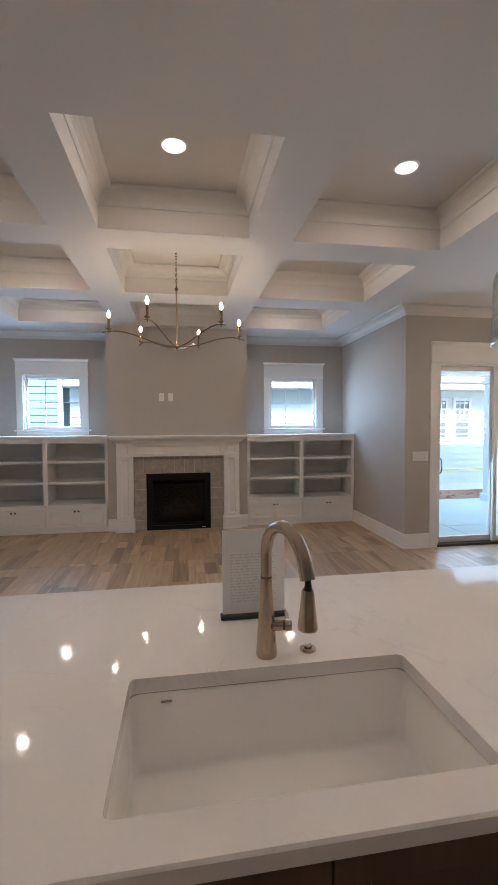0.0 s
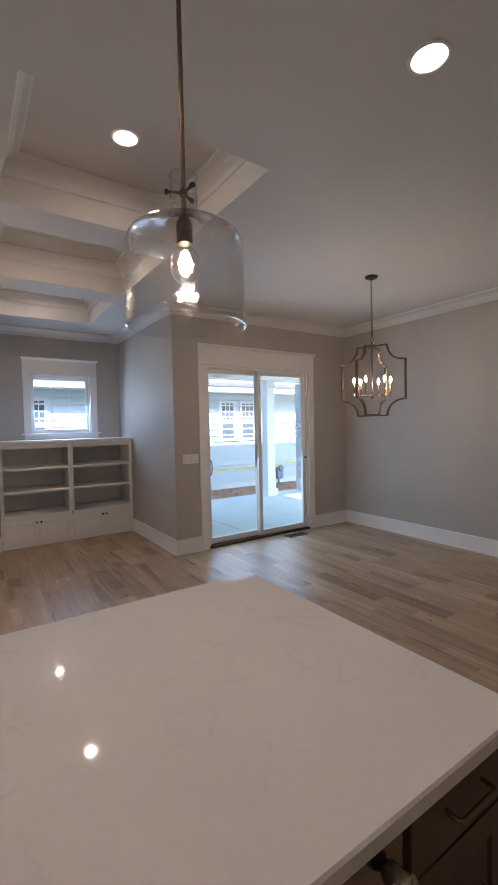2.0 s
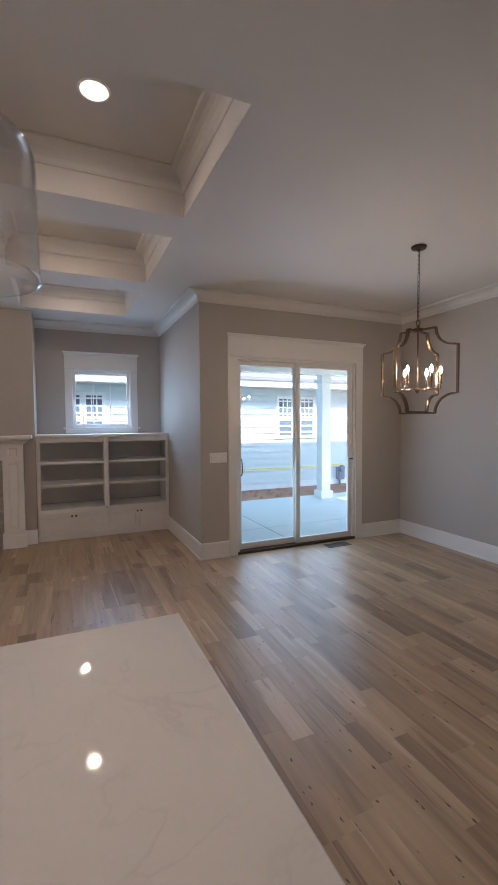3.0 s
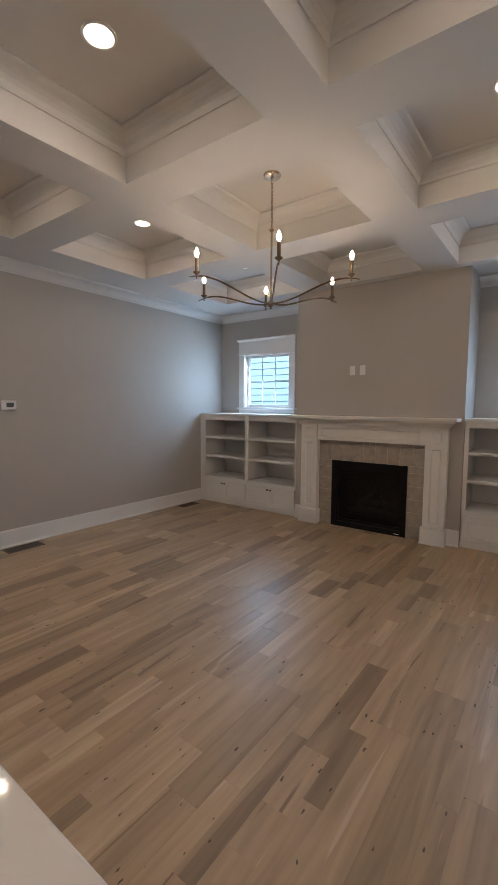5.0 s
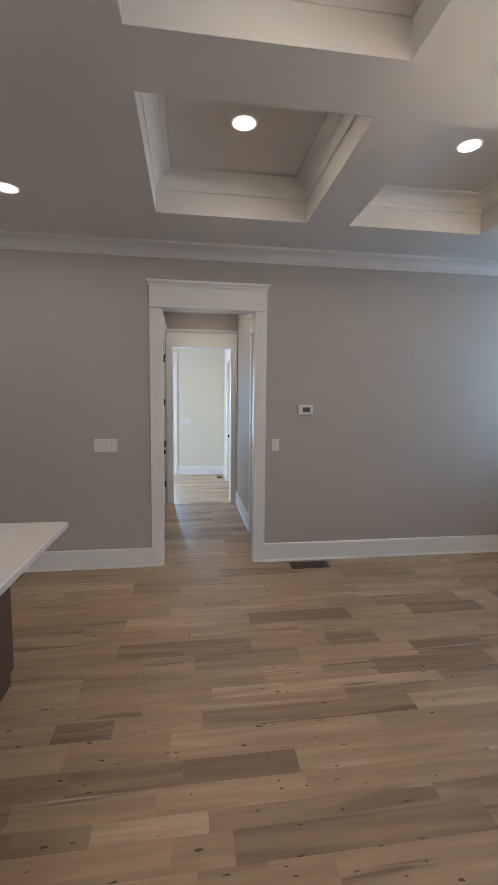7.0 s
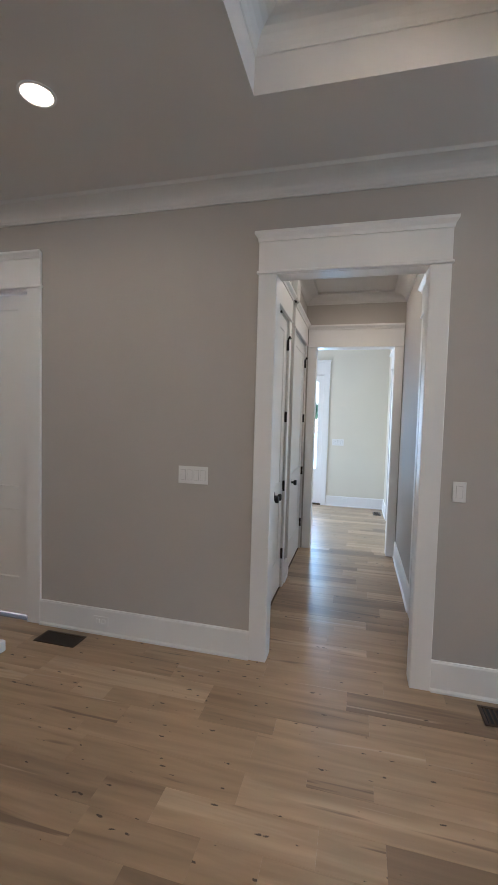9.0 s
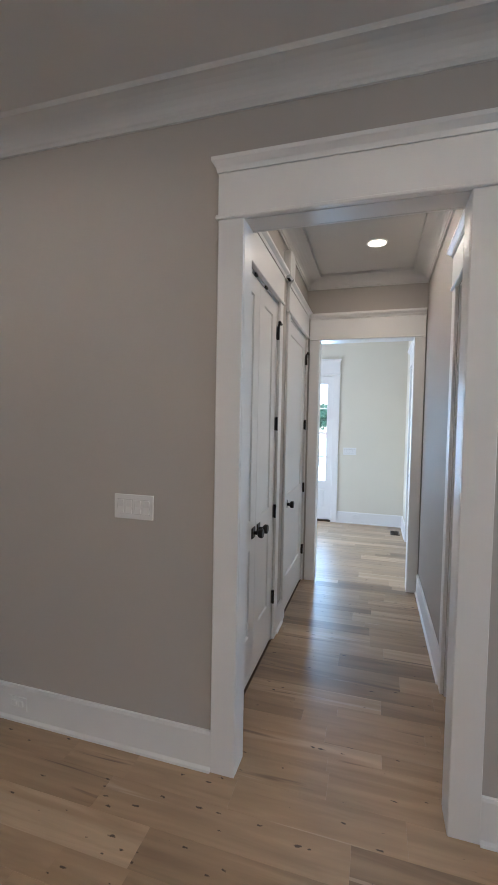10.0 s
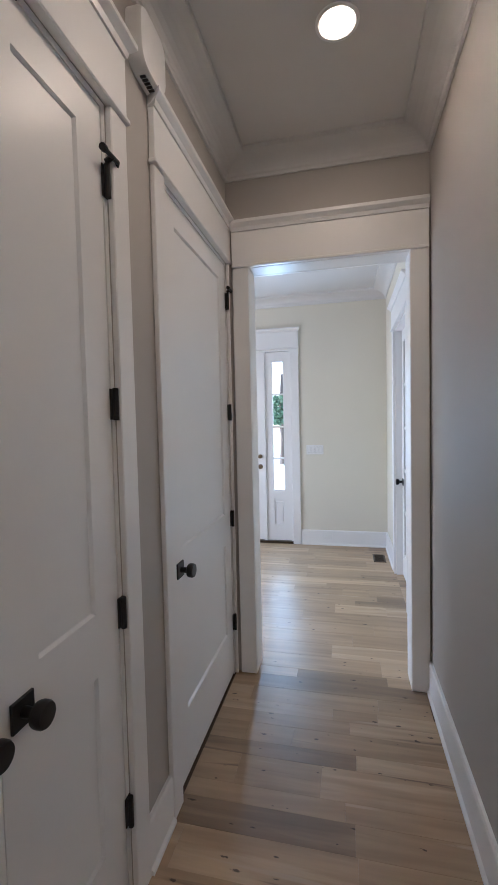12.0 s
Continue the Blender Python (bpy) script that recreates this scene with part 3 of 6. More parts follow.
crown("x", -7.79, 1, -0.5, 3.485, 3.05, 1, 1)
crown("y", 3.485, -1, -7.79, XH - 0.14, 3.05, 1, 1)
crown("x", XH - 0.14, -1, -0.5, 3.485, 3.05, 1, 1)

baseboard("x", XW, 1, 3.46, 6.83)
baseboard("x", XW, 1, 0.755, 2.355)
baseboard("x", XW, 1, YS, -0.335, 1, 0)
baseboard("x", 3.22, -1, 5.25, 6.83, -1, 0)
baseboard("y", 5.25, -1, 3.22, 3.552, -1, 0)
baseboard("y", 5.25, -1, 5.468, XE, 0, 1)
baseboard("x", XE, -1, YS, 5.25, 1, 1)
baseboard("y", YS, 1, XW, XE, 1, 1)
baseboard("y", 6.80, -1, -0.615, -0.51)
baseboard("y", 6.80, -1, 1.335, 1.465)
baseboard("y", YL, 1, -3.974, -3.776)
baseboard("y", 3.465, -1, XH + 0.02, -3.469)
baseboard("x", -7.79, 1, 2.456, 3.485, 0, 1)
baseboard("y", 3.485, -1, -7.79, -6.991, 1, 0)
baseboard("y", 3.485, -1, -5.909, XH - 0.14)

# ---- openings: cased doorways ----
hall_opening = thing("door_frame_1", (XW, 2.9, 0), "white cased opening from the living room to the hall", "doorway", kind="structure")
casing(hall_opening, "x", XW, 1, 2.47, 3.345, 2.462, head=0.192, cap=0.055)
casing(hall_opening, "x", XW - WT, -1, 2.47, 3.345, 2.462, leg=0.10, head=0.205, out=0.008, legs=(False, True))
jamb(hall_opening, "x", XW - WT + 0.002, XW - 0.002, 2.452, 3.363, 2.48)

entry_opening = thing("door_frame_2", (XH, 2.9, 0), "white cased opening from the hall to the entry", "doorway", kind="structure")
casing(entry_opening, "x", XH, 1, 2.468, 3.36, 2.44, leg=0.097, head=0.205, cap=0.055, over=(0.0, 0.0))
casing(entry_opening, "x", XH - 0.14, -1, 2.468, 3.36, 2.44, leg=0.097, head=0.215)
jamb(entry_opening, "x", XH - 0.138, XH - 0.002, 2.45, 3.378, 2.458)


def two_panel_leaf(parent, axis, n, s, a0, a1, z1):
    """A white door leaf with a tall panel over a short one."""
    bm = shaker(bmesh.new(), axis, n, s, a0, a1, 0.012, z1, (0.105, 0.115, 0.285), 0.035, 0.009, mid=(0.828, 1.005))
    return part("leaf", bm, TRIM, parent)


HINGES = (0.325, 0.96, 1.595, 2.245)


def hinge(parent, axis, n, s, a, z):
    bm = tube(bmesh.new(), [on(axis, n + s * 0.010, a, z - 0.048), on(axis, n + s * 0.010, a, z + 0.048)], 0.0088, 10)
    wbox(bm, axis, n - s * 0.002, n + s * 0.002, a - 0.014, a + 0.014, z - 0.046, z + 0.046)
    part("hinge", bm, BLACK, parent, "matte black hinge")


def hinge_stop(parent, axis, n, s, a, z, turn):
    """A black pin stop on the top hinge, with its two padded arms."""
    bm = tube(bmesh.new(), [on(axis, n + s * 0.006, a, z + 0.055), on(axis, n + s * 0.03, a, z + 0.066)], 0.0085, 8)
    tube(bm, [on(axis, n + s * 0.028, a + 0.03 * turn, z + 0.066), on(axis, n + s * 0.03, a - 0.045 * turn, z + 0.062)], 0.0068, 8)
    tube(bm, [on(axis, n + s * 0.012, a + 0.045 * turn, z + 0.068), on(axis, n + s * 0.028, a + 0.03 * turn, z + 0.066)], [0.011, 0.006], 8)
    tube(bm, [on(axis, n + s * 0.030, a - 0.042 * turn, z + 0.062), on(axis, n + s * 0.030, a - 0.058 * turn, z + 0.061)], 0.0105, 8)
    part("hinge_stop", bm, BLACK, parent, "black hinge pin door stop")


def knob(parent, axis, n, s, a, z):
    """Square black rose with a flattened round knob."""
    part("rose", wbox(bmesh.new(), axis, n, n + s * 0.008, a - 0.033, a + 0.033, z - 0.033, z + 0.033, 0.002), BLACK, parent, "square black rose")
    m = (Vector((s, 0, 0)) if axis == "x" else Vector((0, s, 0))).to_track_quat("Z", "Y").to_matrix().to_4x4()
    prof = [(0.0125, 0.006), (0.0115, 0.026), (0.014, 0.034), (0.026, 0.040), (0.029, 0.048), (0.029, 0.060), (0.026, 0.066), (0.0, 0.068)]
    part("knob", lathe(bmesh.new(), prof, on(axis, n, a, z), 20, m), BLACK, parent, "round matte black knob", smooth=True)


closet = thing("door_1", (-3.21, YL, 0), "pair of white two-panel closet doors with black knobs", "door", kind="structure")
casing(closet, "y", YL, 1, -3.685, -2.73, 2.468, leg=0.09, head=0.2, cap=0.048, over=(0.022, 0.0))
jamb(closet, "y", YL - 0.138, YL - 0.002, -3.685, -2.73, 2.472)
two_panel_leaf(closet, "y", YL - 0.005, 1, -3.664, -3.2085, 2.452)
two_panel_leaf(closet, "y", YL - 0.005, 1, -3.2055, -2.751, 2.452)
for z in HINGES:
    hinge(closet, "y", YL, 1, -3.671, z)
    hinge(closet, "y", YL, 1, -2.744, z)
hinge_stop(closet, "y", YL, 1, -3.671, HINGES[-1], -1)
hinge_stop(closet, "y", YL, 1, -2.744, HINGES[-1], 1)
knob(closet, "y", YL - 0.005, 1, -3.265, 0.925)
knob(closet, "y", YL - 0.005, 1, -3.148, 0.925)
for a in (-3.325, -3.087):
    part("catch", wbox(bmesh.new(), "y", YL - 0.007, YL + 0.008, a - 0.022, a + 0.022, 2.453, 2.466), BLACK, closet, "small black ball catch")

pantry = thing("door_2", (-4.53, YL, 0), "single white two-panel hall door with a black knob", "door", kind="structure")
casing(pantry, "y", YL, 1, -4.955, -4.065, 2.468, leg=0.09, head=0.2, cap=0.048, over=(0.0, 0.022), legs=(False, True))
part("casing_leg", wbox(bmesh.new(), "y", YL, YL + 0.02, XH + 0.024, -4.968, 0, 2.468, 0.003), TRIM, pantry)
jamb(pantry, "y", YL - 0.138, YL - 0.002, -4.975, -4.065, 2.472)
two_panel_leaf(pantry, "y", YL - 0.005, 1, -4.953, -4.087, 2.452)
for z in HINGES:
    hinge(pantry, "y", YL, 1, -4.957, z)
hinge_stop(pantry, "y", YL, 1, -4.957, HINGES[-1], -1)
knob(pantry, "y", YL - 0.005, 1, -4.152, 0.925)

side_door = thing("door_3", (-3.0, 3.465, 0), "white hall side door in a deep shaded frame", "door", kind="structure")
casing(side_door, "y", 3.465, -1, -3.37, -2.68, 2.402, leg=0.098, head=0.195, over=(0.022, 0.0))
jamb(side_door, "y", 3.467, 3.603, -3.37, -2.66, 2.405)
two_panel_leaf(side_door, "y", 3.575, -1, -3.348, -2.682, 2.38)
part("latch_plate", cube(-3.351, 3.51, 0.90, -3.3485, 3.535, 0.96), BLACK, side_door, "small black strike plate")

kitchen_door = thing("door_4", (XW, 0.21, 0), "white two-panel door in the kitchen wall", "door", kind="structure")
casing(kitchen_door, "x", XW, 1, -0.22, 0.64, 2.462, head=0.205)
jamb(kitchen_door, "x", XW - WT + 0.002, XW - 0.002, -0.22, 0.64, 2.465)
two_panel_leaf(kitchen_door, "x", XW - 0.05, 1, -0.198, 0.618, 2.44)

# front door and sidelight
front = thing("door_5", (-7.79, 1.71, 0), "white front door with a four-pane glazed sidelight", "door", kind="structure")
FDX = -7.79
casing(front, "x", FDX, 1, 1.06, 2.355, 2.43, leg=0.098, head=0.21)
part("jamb", cube(FDX - 0.135, 2.335, 0, FDX - 0.005, 2.355, 2.41), TRIM, front)
part("jamb", cube(FDX - 0.135, 1.06, 2.41, FDX - 0.005, 2.355, 2.43), TRIM, front)
part("mullion", cube(FDX - 0.11, 1.985, 0, FDX - 0.005, 2.02, 2.41), TRIM, front)
bm = bmesh.new()
for y0, y1, z0, z1 in ((2.023, 2.115, 0.03, 2.407), (2.25, 2.333, 0.03, 2.407), (2.115, 2.25, 2.285, 2.407), (2.115, 2.25, 0.56, 0.672), (2.115, 2.25, 0.03, 0.235)):
    box(bm, FDX - 0.07, y0, z0, FDX - 0.025, y1, z1)
box(bm, FDX - 0.06, 2.115, 0.235, FDX - 0.038, 2.25, 0.56)
box(bm, FDX - 0.055, 2.138, 0.27, FDX - 0.032, 2.227, 0.525, 0.004)
for z in (1.075, 1.472, 1.88):
    box(bm, FDX - 0.06, 2.115, z - 0.010, FDX - 0.035, 2.25, z + 0.010)
part("sidelight_frame", bm, TRIM, front)
for z0, z1 in ((0.672, 1.065), (1.085, 1.462), (1.482, 1.87), (1.89, 2.285)):
    part("pane", cube(FDX - 0.052, 2.115, z0, FDX - 0.047, 2.25, z1), GLASS, front)
bm = shaker(bmesh.new(), "x", FDX - 0.03, 1, 1.085, 1.982, 0.03, 2.407, (0.12, 0.12, 0.25), 0.045, 0.010, mid=(0.86, 1.03))
part("leaf", bm, TRIM, front)
part("threshold", cube(FDX - 0.14, 1.06, 0.0, FDX + 0.02, 2.355, 0.028), DARKBRONZE, front, "dark metal threshold")
for z, r in ((1.10, 0.026), (0.97, 0.03)):
    m = Matrix.Rotation(radians(90), 4, "Y")
    part("lock", lathe(bmesh.new(), [(0, 0), (r, 0), (r, 0.01), (r * 0.5, 0.014), (r * 0.45, 0.03), (r * 0.8, 0.036), (r * 0.8, 0.05), (0, 0.055)], (FDX - 0.03, 1.945, z), 18, m), BRONZE, front, "brass lock knob", smooth=True)

# glazed door in the entry's side wall
study = thing("door_6", (-6.45, 3.485, 0), "white five-pane glazed door with a black knob", "door", kind="structure")
casing(study, "y", 3.485, -1, -6.885, -6.015, 2.397, leg=0.105, head=0.20)
jamb(study, "y", 3.487, 3.623, -6.885, -6.015, 2.40)
SX = -6.45
bm = bmesh.new()
wbox(bm, "y", 3.545, 3.58, SX - 0.415, SX - 0.305, 0.012, 2.375)
wbox(bm, "y", 3.545, 3.58, SX + 0.305, SX + 0.415, 0.012, 2.375)
wbox(bm, "y", 3.545, 3.58, SX - 0.305, SX + 0.305, 0.012, 0.23)
wbox(bm, "y", 3.545, 3.58, SX - 0.305, SX + 0.305, 2.26, 2.375)
for k in range(1, 5):
    z = 0.23 + 2.03 * k / 5
    wbox(bm, "y", 3.55, 3.575, SX - 0.305, SX + 0.305, z - 0.014, z + 0.014)
part("leaf", bm, TRIM, study)
for k in range(5):
    part("pane", wbox(bmesh.new(), "y", 3.56, 3.565, SX - 0.305, SX + 0.305, 0.23 + 0.406 * k + 0.014, 0.23 + 0.406 * (k + 1) - 0.014), GLASS, study)
knob(study, "y", 3.545, -1, SX - 0.36, 0.93)

# ---- windows ----


def small_window(name, a0, a1, label):
    """Small square window: casing, stool and apron, sash, panes and grille bars."""
    w = thing(name, ((a0 + a1) / 2, YN, 1.42), label, "window", kind="structure")
    z0, z1 = 1.515, 2.365
    casing(w, "y", YN, -1, a0, a1, 2.362, leg=0.102, head=0.205, z_foot=1.512)
    part("window_sill", cube(a0 - 0.135, YN - 0.045, 1.486, a1 + 0.135, YN + 0.01, 1.511, bevel=0.004), TRIM, w)
    part("apron", cube(a0 - 0.10, YN - 0.022, 1.4235, a1 + 0.10, YN - 0.0005, 1.4855, bevel=0.003), TRIM, w)
    bm = bmesh.new()
    for p in ((a0, z0, a0 + 0.012, z1), (a1 - 0.012, z0, a1, z1), (a0 + 0.012, z1 - 0.012, a1 - 0.012, z1), (a0 + 0.012, z0, a1 - 0.012, z0 + 0.012)):
        box(bm, p[0], YN + 0.001, p[1], p[2], YN + 0.135, p[3])
    part("jamb", bm, TRIM, w)
    bm = bmesh.new()
    i0, i1, j0, j1 = a0 + 0.012, a1 - 0.012, z0 + 0.012, z1 - 0.012
    f = 0.036
    for p in ((i0, j0, i0 + f, j1), (i1 - f, j0, i1, j1), (i0 + f, j1 - f, i1 - f, j1), (i0 + f, j0, i1 - f, j0 + f)):
        box(bm, p[0], YN + 0.055, p[1], p[2], YN + 0.10, p[3], 0.003)
    part("window_frame", bm, PLASTIC, w)
    part("pane", cube(i0 + f, YN + 0.077, j0 + f, i1 - f, YN + 0.081, j1 - f), GLASS, w)
    for k in (1, 2):
        x = i0 + f + (i1 - i0 - 2 * f) * k / 3
        part("muntin", cube(x - 0.006, YN + 0.070, j0 + f, x + 0.006, YN + 0.0765, j1 - f), PLASTIC, w)
    zm = (j0 + j1) / 2
    part("muntin", cube(i0 + f, YN + 0.0705, zm - 0.006, i1 - f, YN + 0.0760, zm + 0.006), PLASTIC, w)
    return w


small_window("window_1", 1.94, 2.765, "small square white window with grille bars above a bookcase")
small_window("window_2", -1.945, -1.085, "small square white window with grille bars above a bookcase")

# unseen entry window, added as the opening for the fill lamp
w3 = thing("added_window", (-6.2, -0.5, 0.7), "unseen white entry window, added to hold a fill lamp", "window", kind="structure")
casing(w3, "y", -0.5, 1, -6.9, -5.5, 2.30, z_foot=0.70)
part("pane", cube(-6.9, -0.58, 0.7, -5.5, -0.575, 2.3), GLASS, w3)

# ---- patio door ----
patio = thing("door_7", (4.51, 5.25, 0), "white two-panel sliding glass patio door, closed", "door", kind="structure")
casing(patio, "y", 5.25, -1, 3.66, 5.36, 2.332, leg=0.108, head=0.215)
bm = bmesh.new()
for p in ((3.66, 0.03, 3.69, 2.335), (5.33, 0.03, 5.36, 2.335), (3.69, 2.305, 5.33, 2.335)):
    box(bm, p[0], 5.252, p[1], p[2], 5.388, p[3])
part("jamb", bm, PLASTIC, patio)
part("threshold", cube(3.66, 5.235, 0.0, 5.36, 5.39, 0.03, bevel=0.003), DARKBRONZE, patio, "dark bronze threshold")


def slider(x0, x1, y0):
    bm = bmesh.new()
    s, t, b = 0.058, 0.055, 0.075
    z0, z1 = 0.031, 2.304
    for p in ((x0, z0, x0 + s, z1), (x1 - s, z0, x1, z1), (x0 + s, z1 - t, x1 - s, z1), (x0 + s, z0, x1 - s, z0 + b)):
        box(bm, p[0], y0, p[1], p[2], y0 + 0.04, p[3], 0.003)
    part("panel_frame", bm, PLASTIC, patio)
    part("pane", cube(x0 + s, y0 + 0.018, z0 + b, x1 - s, y0 + 0.022, z1 - t), GLASS, patio)


slider(3.69, 4.53, 5.325)
slider(4.475, 5.33, 5.275)
bm = tube(bmesh.new(), [(3.742, 5.322, 0.93), (3.742, 5.29, 0.95), (3.742, 5.275, 1.0), (3.742, 5.275, 1.06), (3.742, 5.29, 1.11), (3.742, 5.322, 1.13)], 0.006, 8)
part("handle", bm, BLACK, patio, "thin black pull handle", smooth=True)
part("handle", cube(5.29, 5.235, 1.07, 5.325, 5.275, 1.085, bevel=0.003), BLACK, patio, "small black thumb latch")

# ---- floor base (its planks are laid at the end) ----
bm = cube(-7.95, -2.7, -0.06, XE + 0.1, 5.32, -0.0145)
box(bm, XW - 0.1, 5.3205, -0.06, 3.29, 7.4, -0.0145)
floor = tagged(part("floor", bm, SUBFLOOR), "wide oak plank floor in mixed brown tones", "floor", kind="structure")

# ---- living room: fireplace ----
CX = 0.425
mantel = thing("fireplace_mantel", (CX, 6.80, 0), "white painted wooden mantel with panelled pilasters", "mantel")
part("shelf", cube(-0.575, 6.575, 1.385, 1.435, 6.7965, 1.42, bevel=0.004), TRIM, mantel)
bm = bmesh.new()
prof = [(0, 1.31), (0.018, 1.31), (0.022, 1.325), (0.05, 1.345), (0.062, 1.36), (0.085, 1.366), (0.085, 1.3845), (0, 1.3845)]
va = [bm.verts.new((-0.485 - o * 0.9, 6.70 - o, z)) for o, z in prof]
vb = [bm.verts.new((1.335 + o * 0.9, 6.70 - o, z)) for o, z in prof]
for i in range(len(prof)):
    j = (i + 1) % len(prof)
    bm.faces.new((va[i], va[j], vb[j], vb[i]))
bm.faces.new(va), bm.faces.new(list(reversed(vb)))
box(bm, -0.485, 6.70, 1.31, 1.335, 6.798, 1.3845)
part("bed_moulding", bm, TRIM, mantel)
bm = shaker(bmesh.new(), "y", 6.715, -1, -0.245, 1.095, 1.112, 1.309, (0.045, 0.05, 0.045), 0.083, 0.014)
part("frieze", bm, TRIM, mantel)
for x0, x1 in ((-0.478, -0.247), (1.097, 1.325)):
    pil = part("pilaster", cube(x0, 6.725, 0.19, x1, 6.798, 1.309), TRIM, mantel)
    part("panel_frame", shaker(bmesh.new(), "y", 6.70, -1, x0, x1, 0.1905, 1.105, (0.035, 0.062, 0.05), 0.0248, 0.014), TRIM, pil)
    part("panel_frame", shaker(bmesh.new(), "y", 6.70, -1, x0, x1, 1.112, 1.309, (0.045, 0.062, 0.04), 0.0248, 0.014), TRIM, pil)
    part("plinth", cube(x0 - 0.018, 6.675, 0.0, x1 + 0.018, 6.798, 0.19, bevel=0.004), TRIM, mantel)
    part("plinth_foot", cube(x0 - 0.026, 6.667, 0.0, x1 + 0.026, 6.6745, 0.022, bevel=0.003), TRIM, mantel)

surround = thing("tile_surround", (CX, 6.80, 0), "taupe glazed tile surround of the fireplace", "tiles", kind="structure")
part("grout", wbox(wbox(wbox(bmesh.new(), "y", 6.790, 6.799, -0.247, -0.062, 0, 1.112), "y", 6.790, 6.799, 0.892, 1.097, 0, 1.112), "y", 6.790, 6.799, -0.062, 0.892, 0.852, 1.112), GROUT, surround)


def tile(x0, x1, z0, z1, tone):
    part("tile", cube(x0 + 0.0026, 6.781 - tone, z0 + 0.0026, x1 - 0.0026, 6.7895, z1 - 0.0026, bevel=0.0015), TILE, surround)


trng = random.Random(3)
z = 0.0
while z < 1.10:
    z1 = min(z + 0.1545, 1.112)
    for x0, x1 in ((-0.247, -0.062), (0.892, 1.097)):
        tile(x0, x1, z, min(z1, 0.853), trng.uniform(0, 0.0015)) if z < 0.84 else None
    z = z1
x = -0.247
while x < 1.09:
    tile(x, min(x + 0.0747, 1.097), 1.062, 1.112, trng.uniform(0, 0.0012))
    x += 0.0747
x = -0.247
while x < 1.09:
    tile(x, min(x + 0.1493, 1.097), 0.853, 1.062, trng.uniform(0, 0.0012))
    x += 0.14935

insert = thing("fireplace_insert", (CX, 6.82, 0), "black gas fireplace insert with dark glass front", "fireplace")
bm = bmesh.new()
box(bm, -0.062, 6.774, 0.0, 0.0, 6.83, 0.852, 0.002)
box(bm, 0.83, 6.774, 0.0, 0.892, 6.83, 0.852, 0.002)
box(bm, 0.0, 6.774, 0.79, 0.83, 6.83, 0.852, 0.002)
box(bm, 0.0, 6.774, 0.0, 0.83, 6.83, 0.065, 0.002)
part("frame", bm, FIREBLACK, insert)
bm = bmesh.new()
box(bm, 0.0, 6.80, 0.065, 0.03, 6.82, 0.79)
box(bm, 0.80, 6.80, 0.065, 0.83, 6.82, 0.79)
box(bm, 0.03, 6.80, 0.745, 0.80, 6.82, 0.79)
box(bm, 0.03, 6.80, 0.065, 0.80, 6.82, 0.10)
part("inner_frame", bm, FIREBLACK, insert)
part("glass", cube(0.03, 6.812, 0.10, 0.80, 6.816, 0.745), FIREGLASS, insert, "dark reflective ceramic glass")
bm = bmesh.new()
box(bm, -0.06, 7.22, 0.0, 0.89, 7.25, 0.85)
box(bm, -0.06, 6.83, 0.0, -0.04, 7.22, 0.85)
box(bm, 0.87, 6.83, 0.0, 0.89, 7.22, 0.85)
box(bm, -0.04, 6.83, 0.83, 0.87, 7.22, 0.85)
box(bm, -0.04, 6.83, 0.0, 0.87, 7.22, 0.04)
part("firebox", bm, FIREBLACK, insert)
for pts, rad in (((( 0.13, 6.93, 0.20), (0.42, 6.90, 0.22), (0.72, 6.94, 0.19)), (0.045, 0.055, 0.04)), (((0.18, 7.04, 0.27), (0.40, 7.02, 0.30), (0.66, 7.05, 0.28)), (0.04, 0.05, 0.035)), (((0.24, 6.90, 0.26), (0.34, 6.97, 0.36), (0.42, 7.03, 0.44)), (0.032, 0.036, 0.026)), (((0.62, 6.90, 0.25), (0.56, 6.97, 0.34), (0.50, 7.03, 0.41)), (0.03, 0.034, 0.024))):
    part("log", tube(bmesh.new(), pts, list(rad), 10), LOG, insert, "grey-brown ceramic log", smooth=True)
part("burner_grate", cube(0.10, 6.87, 0.041, 0.74, 7.10, 0.16, bevel=0.01), FIREBLACK, insert)
part("badge", cube(0.76, 6.7725, 0.022, 0.82, 6.7738, 0.030), PLASTIC, insert, "thin pale badge")


# ---- bookcases ----


